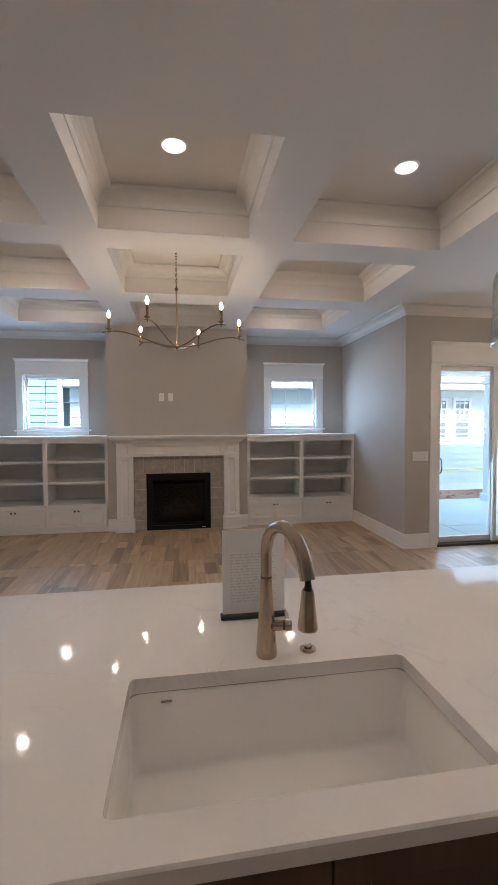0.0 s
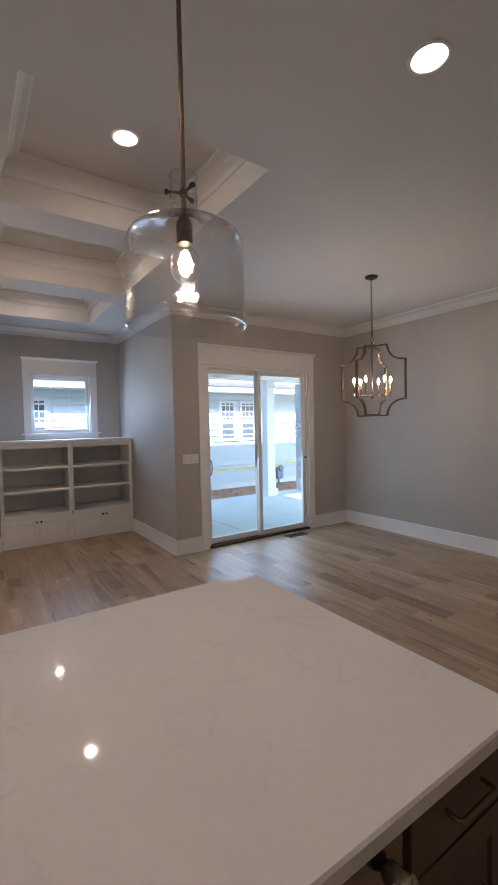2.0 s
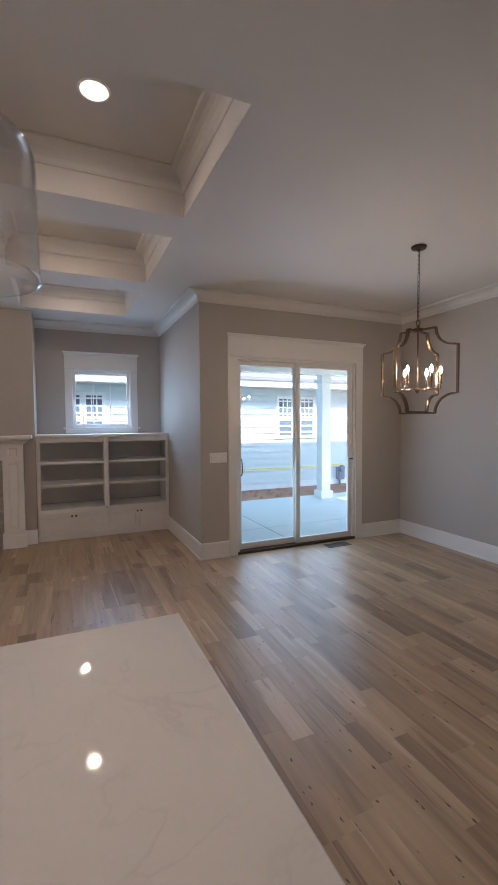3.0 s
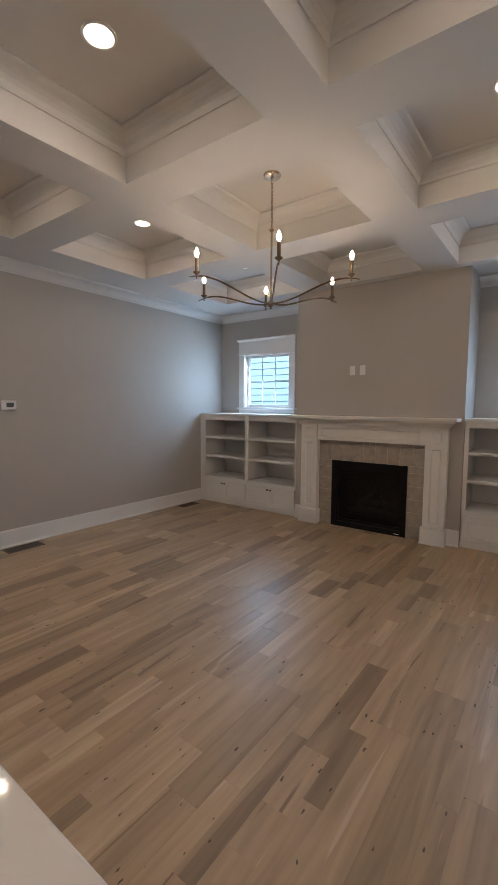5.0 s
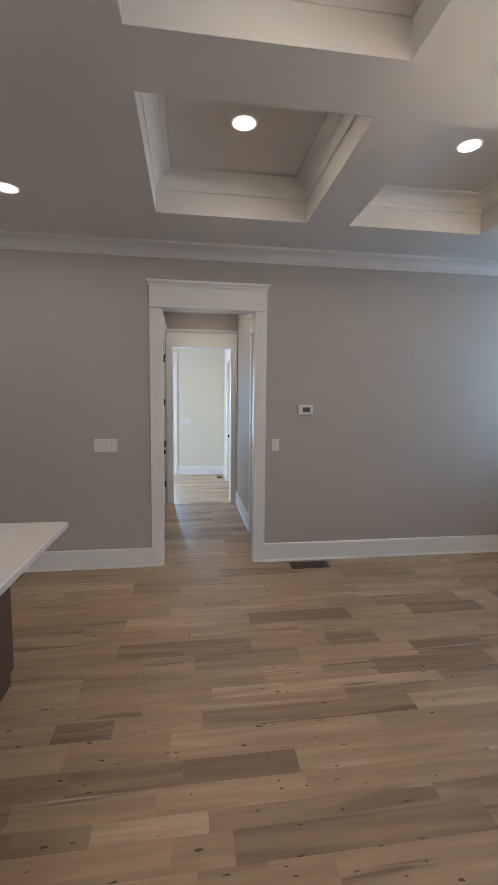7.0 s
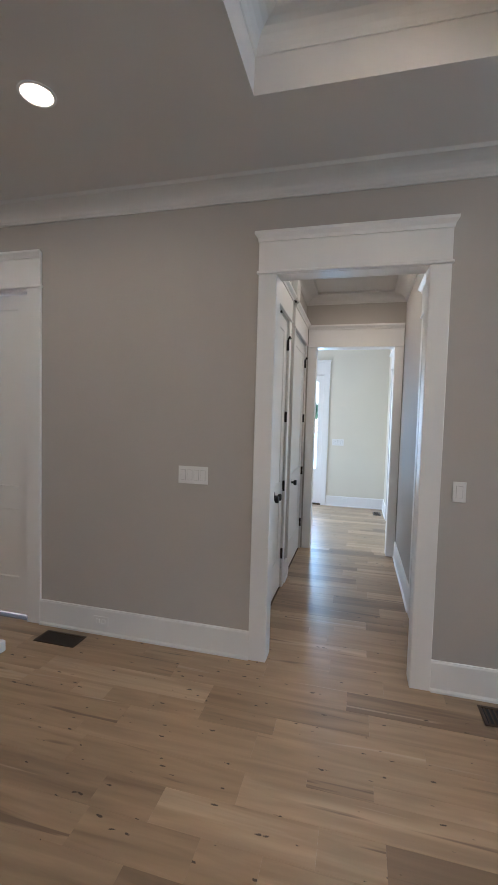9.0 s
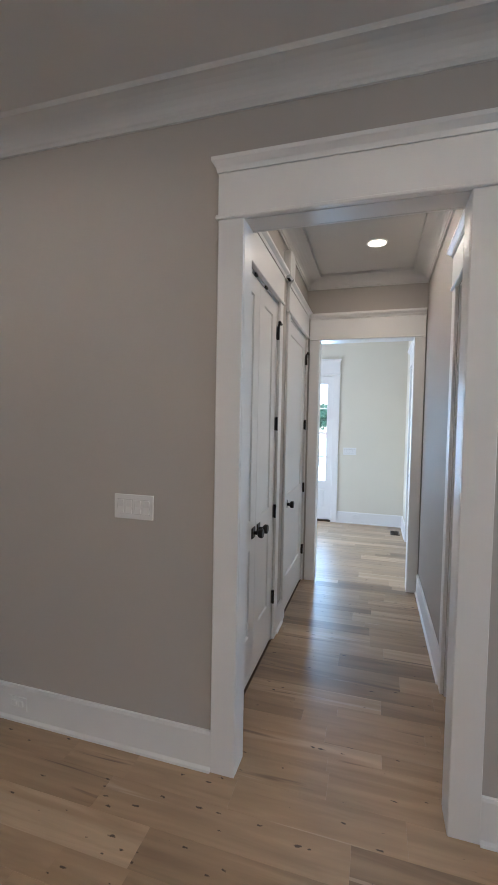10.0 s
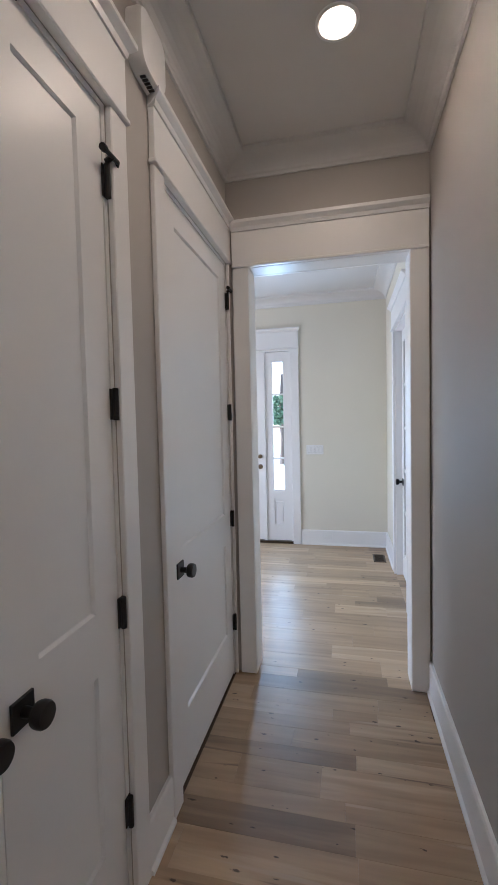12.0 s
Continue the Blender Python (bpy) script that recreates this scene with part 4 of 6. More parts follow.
def bookcase(x0, x1, label):
    bc = thing("bookcase", ((x0 + x1) / 2, 7.1, 0), label, "bookcase", "bookcases beside the fireplace")
    F, B = 6.83, YN - 0.002
    T = 1.42
    xm = (x0 + x1) / 2
    part("top", cube(x0 + 0.002, F - 0.022, T - 0.034, x1 - 0.002, B, T, bevel=0.003), TRIM, bc)
    part("back_panel", cube(x0 + 0.012, B - 0.012, 0.42, x1 - 0.012, B, T - 0.035), TRIM, bc)
    for a, b in ((x0 + 0.002, x0 + 0.02), (x1 - 0.02, x1 - 0.002)):
        part("side_panel", cube(a, F + 0.02, 0.0, b, B - 0.013, T - 0.035), TRIM, bc)
    part("divider", cube(xm - 0.012, F + 0.02, 0.42, xm + 0.012, B - 0.013, T - 0.035), TRIM, bc)
    for a, b in ((x0 + 0.002, x0 + 0.045), (xm - 0.032, xm + 0.032), (x1 - 0.045, x1 - 0.002)):
        part("stile", cube(a, F, 0.415, b, F + 0.0195, T - 0.035, bevel=0.002), TRIM, bc)
    part("top_rail", cube(x0 + 0.0455, F, T - 0.105, xm - 0.0325, F + 0.0195, T - 0.035, bevel=0.002), TRIM, bc)
    part("top_rail", cube(xm + 0.0325, F, T - 0.105, x1 - 0.0455, F + 0.0195, T - 0.035, bevel=0.002), TRIM, bc)
    for a, b in ((x0 + 0.0205, xm - 0.0125), (xm + 0.0125, x1 - 0.0205)):
        for z in (0.715, 1.02):
            part("shelf", cube(a, F + 0.021, z, b, B - 0.013, z + 0.035, bevel=0.003), TRIM, bc)
        part("shelf", cube(a, F + 0.0005, 0.375, b, B - 0.013, 0.415, bevel=0.002), TRIM, bc)
    part("base_box", cube(x0 + 0.021, F + 0.021, 0.0, x1 - 0.021, F + 0.05, 0.374), TRIM, bc)
    part("toe_rail", cube(x0 + 0.002, F - 0.004, 0.0, x1 - 0.002, F + 0.0195, 0.072, bevel=0.003), TRIM, bc)
    part("base_rail", cube(x0 + 0.002, F, 0.3555, x1 - 0.002, F + 0.0195, 0.3745), TRIM, bc)
    w4 = (x1 - x0 - 0.02) / 4
    for k in range(4):
        a = x0 + 0.01 + k * w4 + (0.012 if k % 2 == 0 else 0.0015)
        b = x0 + 0.01 + (k + 1) * w4 - (0.012 if k % 2 == 1 else 0.0015)
        d = part("door", shaker(bmesh.new(), "y", F - 0.018, -1, a, b, 0.078, 0.350, (0.05, 0.05, 0.05), 0.0175, 0.007), TRIM, bc)
        kx = b - 0.025 if k % 2 == 0 else a + 0.025
        m = Matrix.Rotation(radians(90), 4, "X")
        part("knob", lathe(bmesh.new(), [(0.006, 0), (0.005, 0.012), (0.013, 0.018), (0.014, 0.024), (0.008, 0.029), (0, 0.03)], (kx, F - 0.018, 0.322), 14, m), DARKBRONZE, d, "round dark bronze knob", smooth=True)
    return bc


bookcase(1.467, 3.218, "white built-in bookcase with empty shelves and low cupboards")
bookcase(-2.368, -0.617, "white built-in bookcase with empty shelves and low cupboards")
tagged(part("scribe_strip", cube(XW + 0.001, 6.835, 0.0, -2.367, 6.85, 1.418), TRIM), "white filler strip between bookcase and wall", "trim", kind="structure")

# ---- wall plates, thermostat, outlets ----


def plate(axis, n, s, a, z, gangs, label, category="light switch", w=None, h=0.117, rockers=True):
    w = w or (0.07 + 0.046 * (gangs - 1))
    p = thing("switch_plate", on(axis, n, a, z - h / 2), label, category)
    part("plate", wbox(bmesh.new(), axis, n, n + s * 0.006, a - w / 2, a + w / 2, z - h / 2, z + h / 2, 0.002), PLASTIC, p)
    for g in range(gangs if rockers else 0):
        c = a + (g - (gangs - 1) / 2) * 0.046
        # thin grey sheet painted as the shadow line round the rocker
        part("rocker_gap_shade", wbox(bmesh.new(), axis, n + s * 0.006, n + s * 0.0066, c - 0.0178, c + 0.0178, z - 0.0345, z + 0.0345), GAPSHADE, p)
        bm = bmesh.new()
        rock = [(0.0066, z - 0.0328), (0.0108, z - 0.0328), (0.0078, z), (0.0098, z + 0.0328), (0.0066, z + 0.0328)]
        ends = [[bm.verts.new(on(axis, n + s * o, e, h)) for o, h in rock] for e in (c - 0.0160, c + 0.0160)]
        for q in range(5):
            bm.faces.new((ends[0][q], ends[0][(q + 1) % 5], ends[1][(q + 1) % 5], ends[1][q]))
        bm.faces.new(ends[0]), bm.faces.new(list(reversed(ends[1])))
        part("rocker", bm, PLASTIC, p)
    return p


def outlet(axis, n, s, a, z, sideways=True):
    p = thing("outlet", on(axis, n, a, z - 0.035), "white power outlet set into the baseboard", "outlet")
    w, h = (0.117, 0.07) if sideways else (0.07, 0.117)
    part("plate", wbox(bmesh.new(), axis, n, n + s * 0.005, a - w / 2, a + w / 2, z - h / 2, z + h / 2, 0.002), PLASTIC, p)
    for d in (-0.022, 0.022):
        c, zz = (a + d, z) if sideways else (a, z + d)
        part("socket", wbox(bmesh.new(), axis, n + s * 0.005, n + s * 0.0075, c - 0.015, c + 0.015, zz - 0.015, zz + 0.015, 0.003), PLASTIC, p)
    return p


plate("x", XW, 1, 1.943, 1.185, 4, "white four-gang rocker switch plate on the greige wall")
plate("x", XW, 1, 3.563, 1.184, 1, "white single rocker switch plate beside the doorway")
plate("y", 5.25, -1, 3.43, 1.165, 4, "white four-gang switch plate beside the patio door")
plate("x", -7.79, 1, 2.637, 1.183, 4, "white four-gang switch plate on the cream wall")
for a in (0.174, 0.305):
    plate("y", 6.80, -1, a, 1.988, 1, "white blank cover plate above the mantel", "cover plate", rockers=False)
th = thing("thermostat", (XW, 3.855, 1.48), "white rectangular thermostat with a grey screen", "thermostat")
part("body", wbox(bmesh.new(), "x", XW, XW + 0.024, 3.778, 3.932, 1.482, 1.582, 0.006), PLASTIC, th)
part("screen", wbox(bmesh.new(), "x", XW + 0.024, XW + 0.0255, 3.828, 3.902, 1.510, 1.556), SCREEN, th, "dark grey display")
outlet("x", XW + 0.017, 1, 5.15, 0.098)
outlet("x", XW + 0.017, 1, 1.27, 0.098)
outlet("x", XE - 0.017, -1, 3.52, 0.098)
outlet("x", -7.79 + 0.017, 1, 2.775, 0.12)


def floor_vent(x, y, w, d, along="y"):
    v = thing("floor_vent", (x, y, 0), "dark slotted metal floor register in the planks", "vent")
    lx, ly = (d, w) if along == "y" else (w, d)
    bm = bmesh.new()
    t = 0.018
    for p in ((-lx / 2, -ly / 2, lx / 2, -ly / 2 + t), (-lx / 2, ly / 2 - t, lx / 2, ly / 2), (-lx / 2, -ly / 2 + t, -lx / 2 + t, ly / 2 - t), (lx / 2 - t, -ly / 2 + t, lx / 2, ly / 2 - t)):
        box(bm, x + p[0], y + p[1], 0.0005, x + p[2], y + p[3], 0.006, 0.0015)
    part("frame", bm, DARKBRONZE, v)
    part("tray", cube(x - lx / 2 + t, y - ly / 2 + t, 0.0005, x + lx / 2 - t, y + ly / 2 - t, 0.0015), RUBBER, v)
    n = 14
    for k in range(n):
        c = -w / 2 + t + (w - 2 * t) * (k + 0.5) / n
        if along == "y":
            b = cube(x - lx / 2 + t, y + c - 0.004, 0.0016, x + lx / 2 - t, y + c + 0.004, 0.0048)
        else:
            b = cube(x + c - 0.004, y - ly / 2 + t, 0.0016, x + c + 0.004, y + ly / 2 - t, 0.0048)
        part("slat", b, DARKBRONZE, v)
    return v


floor_vent(-2.28, 3.89, 0.385, 0.165)
floor_vent(-2.30, 6.41, 0.34, 0.15)
floor_vent(-2.28, 1.04, 0.32, 0.15)
floor_vent(4.97, 5.09, 0.34, 0.15, "x")
floor_vent(-7.345, 3.355, 0.26, 0.13, "x")

# door chime on the hall wall
chime = thing("door_chime", (-3.945, 2.335, 2.70), "white rounded plastic door chime above the hall doors", "door chime")
bm = bmesh.new()
outline = []
cxx, czz, ww, hh = -3.93, 2.805, 0.10, 0.10
for k in range(28):
    q = 2 * math.pi * k / 28
    sgn = lambda c: (abs(c) ** 0.55) * (1 if c >= 0 else -1)
    outline.append((cxx + ww * sgn(math.cos(q)), czz + hh * sgn(math.sin(q)) + (0.012 * math.cos(q) ** 2 if math.sin(q) > 0 else 0)))
rings = []
for y, s in ((2.3355, 1.0), (2.375, 1.0), (2.388, 0.94), (2.392, 0.82)):
    rings.append([bm.verts.new((cxx + (x - cxx) * s, y, czz + (z - czz) * s)) for x, z in outline])
for a, b in zip(rings, rings[1:]):
    for k in range(28):
        bm.faces.new((a[k], a[(k + 1) % 28], b[(k + 1) % 28], b[k]))
bm.faces.new(rings[0]), bm.faces.new(rings[-1])
part("body", bm, PLASTIC, chime, smooth=True)
for k in range(6):
    part("grille_slot", cube(cxx - 0.048 + 0.016 * k, 2.352, czz - 0.1025, cxx - 0.038 + 0.016 * k, 2.372, czz - 0.0995), RUBBER, chime)

# ---- recessed ceiling lights ----


def downlight(x, y, z):
    d = thing("downlight", (x, y, z), "round white recessed ceiling light, switched on", "ceiling light", "recessed ceiling lights")
    part("trim_ring", lathe(bmesh.new(), [(0.070, -0.0005), (0.084, -0.0005), (0.083, -0.004), (0.072, -0.006), (0.070, -0.005)], (x, y, z), 32), PLASTIC, d, smooth=True)
    part("lens", lathe(bmesh.new(), [(0.0, -0.0045), (0.070, -0.0045)], (x, y, z), 32), DISC, d, "glowing round lens")


for c in (-1.07, 1.987):
    for r in (3.06, 4.56, 6.15):
        downlight(c, r, COFFER_TOP)
downlight(0.437, 3.065, COFFER_TOP)
# The last three are unseen, added to brighten the counter and west wall.
for p in ((2.72, 1.54), (-1.518, 1.51), (0.6, 1.54), (0.6, -0.6), (2.72, -0.6), (-1.518, 0.3)):
    downlight(*p, H)
downlight(-4.25, 3.0, 3.05)
downlight(-3.38, 3.004, 3.05)


def flame_bulb(bm, x, y, z, s=1.0):
    prof = [(0.0055, 0.0), (0.012, 0.012), (0.0165, 0.028), (0.0155, 0.042), (0.010, 0.058), (0.004, 0.070), (0.0, 0.076)]
    return lathe(bm, [(r * s, h * s) for r, h in prof], (x, y, z), 12)


def chain(parent, x, y, z0, z1, mat, link=0.034, r=0.0026):
    n = max(1, round((z1 - z0) / (link * 0.78)))
    st = (z1 - z0) / n
    for k in range(n):
        c = z0 + st * (k + 0.5)
        pts = []
        for j in range(13):
            q = 2 * math.pi * j / 12
            u, w = 0.0085 * math.cos(q), link * 0.5 * math.sin(q)
            pts.append((x + (u if k % 2 else 0), y + (0 if k % 2 else u), c + w))
        part("chain_link", tube(bmesh.new(), pts, r, 6), mat, parent, smooth=True)


# ---- chandelier ----
HX, HY = 0.43, 4.575
ch = thing("chandelier", (HX, HY, COFFER_TOP), "slender aged brass six-arm candle chandelier, lit", "chandelier")
part("canopy", lathe(bmesh.new(), [(0, 0), (0.066, 0), (0.068, -0.008), (0.060, -0.018), (0.015, -0.024), (0.008, -0.04), (0, -0.042)], (HX, HY, COFFER_TOP), 28), NICKEL, ch, smooth=True)
chain(ch, HX, HY, 2.93, COFFER_TOP - 0.04, NICKEL)
part("stem", lathe(bmesh.new(), [(0, 2.935), (0.006, 2.93), (0.006, 2.905), (0.018, 2.90), (0.020, 2.89), (0.008, 2.88), (0.007, 2.40), (0.012, 2.38), (0.012, 2.365), (0.026, 2.35), (0.030, 2.335), (0.016, 2.32), (0.008, 2.312), (0.010, 2.305), (0, 2.295)], (HX, HY, 0), 18), NICKEL, ch, smooth=True)
for k in range(6):
    q = radians(8 + 60 * k)
    ca, sa = math.cos(q), math.sin(q)
    pts, rs = [], []
    for j in range(25):
        u = j / 24
        r = 0.015 + 0.675 * u
        z = 2.338 + 0.118 * (0.5 - 0.5 * math.cos(math.pi * min(1, max(0, (u - 0.03) / 0.80)))) - 0.022 * max(0, (u - 0.80) / 0.20) ** 2
        pts.append((HX + r * ca, HY + r * sa, z))
        rs.append(0.0068 if u < 0.8 else 0.0068 - 0.0035 * (u - 0.8) / 0.2)
    arm = part("arm", tube(bmesh.new(), pts, rs, 8), BRONZE, ch, smooth=True)
    x, y = HX + 0.632 * ca, HY + 0.632 * sa
    part("candle_cup", lathe(bmesh.new(), [(0.005, 2.43), (0.006, 2.457), (0.014, 2.461), (0.026, 2.472), (0.027, 2.476), (0.011, 2.476)], (x, y, 0), 16), BRONZE, arm, smooth=True)
    part("candle_sleeve", lathe(bmesh.new(), [(0.0125, 2.476), (0.0125, 2.573), (0.0, 2.574)], (x, y, 0), 14), BRONZE, arm, "narrow brass candle sleeve", smooth=True)
    part("bulb", flame_bulb(bmesh.new(), x, y, 2.5745, 0.88), BULB, arm, "glowing flame-shaped bulb", smooth="all")

# ---- dining lantern ----
LX, LY = 4.545, 3.365
lan = thing("lantern_pendant", (LX, LY, H), "open brass frame lantern with six lit candles", "pendant light")
part("canopy", lathe(bmesh.new(), [(0, 0), (0.062, 0), (0.064, -0.007), (0.056, -0.02), (0.012, -0.026), (0.007, -0.04), (0, -0.042)], (LX, LY, H), 26), DARKBRONZE, lan, smooth=True)
chain(lan, LX, LY, 2.413, H - 0.04, DARKBRONZE, 0.046)
bm = tube(bmesh.new(), [(LX + 0.022 * math.cos(2 * math.pi * k / 14), LY, 2.391 + 0.022 * math.sin(2 * math.pi * k / 14)) for k in range(15)], 0.004, 8)
part("loop", bm, LANTERN, lan, smooth=True)
part("hub", lathe(bmesh.new(), [(0, 2.37), (0.012, 2.368), (0.012, 2.348), (0.04, 2.344), (0.04, 2.313), (0, 2.308)], (LX, LY, 0), 20), LANTERN, lan, smooth=True)


def lantern_frame(turn, lift):
    """One flat frame with concave corners, of square bar."""
    w, zt, zb, f, c = 0.336, 2.33 - lift, 1.636 + lift, 0.155, 0.155

    def arc(cx, cz, a0, a1, rx, rz):
        return [(cx + rx * math.cos(radians(a0 + (a1 - a0) * k / 8)), cz + rz * math.sin(radians(a0 + (a1 - a0) * k / 8))) for k in range(9)]
    pts = [(0, zt), (f, zt)]
    pts += arc(w - 0.02, zt - 0.0, 180, 270, w - 0.02 - f, c)
    pts += [(w, zt - c), (w, zb + c)]
    pts += arc(w - 0.02, zb, 90, 180, w - 0.02 - f, c)
    pts += [(f, zb), (0, zb)]
    loop = pts + [(-x, z) for x, z in reversed(pts[1:-1])]
    bm = bmesh.new()
    n = len(loop)
    d, e = Vector((math.cos(turn), math.sin(turn), 0)), Vector((-math.sin(turn), math.cos(turn), 0))
    rings = []
    for i in range(n):
        p, q, r = Vector(loop[i - 1]), Vector(loop[i]), Vector(loop[(i + 1) % n])
        t = (r - p)
        t = t.normalized() if t.length else Vector((1, 0))
        nn = Vector((-t.y, t.x))
        ring = []
        for u, v in ((0.007, 0.013), (-0.007, 0.013), (-0.007, -0.013), (0.007, -0.013)):
            c2 = q + nn * u
            ring.append(bm.verts.new(Vector((LX, LY, 0)) + d * c2.x + e * v + Vector((0, 0, c2.y))))
        rings.append(ring)
    for i in range(n):
        a, b = rings[i], rings[(i + 1) % n]
        for k in range(4):
            bm.faces.new((a[k], a[(k + 1) % 4], b[(k + 1) % 4], b[k]))
    return bm


part("frame", lantern_frame(radians(-74.5), 0.0), LANTERN, lan, "flat brass frame with scooped corners")
part("frame", lantern_frame(radians(15.5), 0.011), LANTERN, lan, "flat brass frame with scooped corners")
part("stem", lathe(bmesh.new(), [(0, 2.313), (0.006, 2.312), (0.006, 1.853), (0.045, 1.846), (0.047, 1.834), (0.02, 1.826), (0.01, 1.808), (0, 1.8)], (LX, LY, 0), 18), LANTERN, lan, smooth=True)
for k in range(6):
    q = radians(20 + 60 * k)
    x, y = LX + 0.18 * math.cos(q), LY + 0.18 * math.sin(q)
    arm = part("arm", tube(bmesh.new(), [(LX + 0.03 * math.cos(q), LY + 0.03 * math.sin(q), 1.838), (LX + 0.17 * math.cos(q), LY + 0.17 * math.sin(q), 1.838), (x, y, 1.84), (x, y, 1.878)], 0.0045, 8), LANTERN, lan, smooth=True)
    part("candle_sleeve", lathe(bmesh.new(), [(0.004, 1.871), (0.015, 1.876), (0.015, 1.883), (0.0105, 1.884), (0.0105, 1.963), (0, 1.964)], (x, y, 0), 14), BRONZE, arm, smooth=True)
    part("bulb", flame_bulb(bmesh.new(), x, y, 1.9645, 0.8), LANTERN_BULB, arm, "glowing flame-shaped bulb", smooth="all")

# ---- island pendant ----
PX, PY = 1.609, 1.515
pen = thing("glass_pendant", (PX, PY, H), "clear glass bell-jar pendant with a round filament bulb, lit", "pendant light")
part("canopy", lathe(bmesh.new(), [(0, 0), (0.064, 0), (0.065, -0.01), (0.056, -0.022), (0.010, -0.027), (0, -0.028)], (PX, PY, H), 26), NICKEL, pen, smooth=True)
chain(pen, PX, PY, 2.865, H - 0.027, NICKEL, 0.03, 0.0022)
part("rod", lathe(bmesh.new(), [(0, 2.875), (0.0065, 2.87), (0.0065, 2.10), (0, 2.098)], (PX, PY, 0), 12), BRONZE, pen, smooth=True)
bm = bmesh.new()
for k in range(3):
    q = radians(35 + 120 * k)
    ca, sa = math.cos(q), math.sin(q)
    tube(bm, [(PX, PY, 2.166), (PX + 0.040 * ca, PY + 0.040 * sa, 2.168)], 0.0036, 8)
    lathe(bm, [(0, -0.005), (0.0062, -0.005), (0.0070, 0.0), (0.0062, 0.005), (0, 0.005)], (PX + 0.043 * ca, PY + 0.043 * sa, 2.168), 12, Matrix.Rotation(q, 4, "Z") @ Matrix.Rotation(radians(90), 4, "Y"))
lathe(bm, [(0, -0.007), (0.0105, -0.007), (0.0105, 0.007), (0, 0.007)], (PX, PY, 2.166), 14)
part("clamp", bm, DARKBRONZE, pen, "three-armed dark bronze clamp", smooth=True)
part("socket", lathe(bmesh.new(), [(0, 2.105), (0.014, 2.103), (0.021, 2.09), (0.022, 2.066), (0.019, 2.062), (0.021, 2.054), (0.021, 2.036), (0, 2.035)], (PX, PY, 0), 18), DARKBRONZE, pen, "dark bronze bulb socket", smooth=True)
part("filament", lathe(bmesh.new(), [(0, 2.022), (0.009, 2.016), (0.017, 1.996), (0.015, 1.972), (0, 1.964)], (PX, PY, 0), 10), BULB, pen, "glowing filament", smooth="all")
part("bulb", lathe(bmesh.new(), [(0.013, 2.036), (0.017, 2.026), (0.034, 2.010), (0.0415, 1.990), (0.0405, 1.972), (0.031, 1.951), (0.016, 1.938), (0.005, 1.930), (0, 1.928)], (PX, PY, 0), 28), JARGLASS, pen, "round clear glass bulb", smooth="all")
outer = [(0.0335, 2.210), (0.0375, 2.2085), (0.0378, 2.205), (0.0355, 2.196), (0.0352, 2.16), (0.0375, 2.125), (0.0420, 2.098), (0.047, 2.087), (0.056, 2.082), (0.082, 2.078), (0.108, 2.073), (0.130, 2.064), (0.143, 2.052), (0.1495, 2.038)]
outer += [(0.1505 + 0.0035 * k / 14, 2.027 - 0.195 * k / 14) for k in range(15)] + [(0.1555, 1.830), (0.1562, 1.8275), (0.1555, 1.8250), (0.1535, 1.8245)]
inner = [(r - 0.0024, z) for r, z in reversed(outer)]
bm = lathe(bmesh.new(), outer + inner + outer[:1], (PX, PY, 0), 96)
for v in bm.verts:
    d = Vector((v.co.x - PX, v.co.y - PY, 0))
    if v.co.z < 2.11 and d.length > 0.05:
        k = 0.0013 * noise.noise(Vector((v.co.x * 26, v.co.y * 26, v.co.z * 18)))
        v.co += d.normalized() * k
bmesh.ops.recalc_face_normals(bm, faces=bm.faces)
part("shade", bm, SHADEGLASS, pen, "clear rippled glass bell-jar shade", smooth="all")

# ---- kitchen island ----
IX0, IX1, IY0, IY1, IZ = -0.785, 2.143, 0.928, 2.04, 0.92
SX0, SX1, SY0, SY1 = 0.328, 1.067, 1.018, 1.409
top = thing("countertop", ((IX0 + IX1) / 2, (IY0 + IY1) / 2, IZ - 0.038), "polished white quartz island countertop with a sink cutout", "countertop")


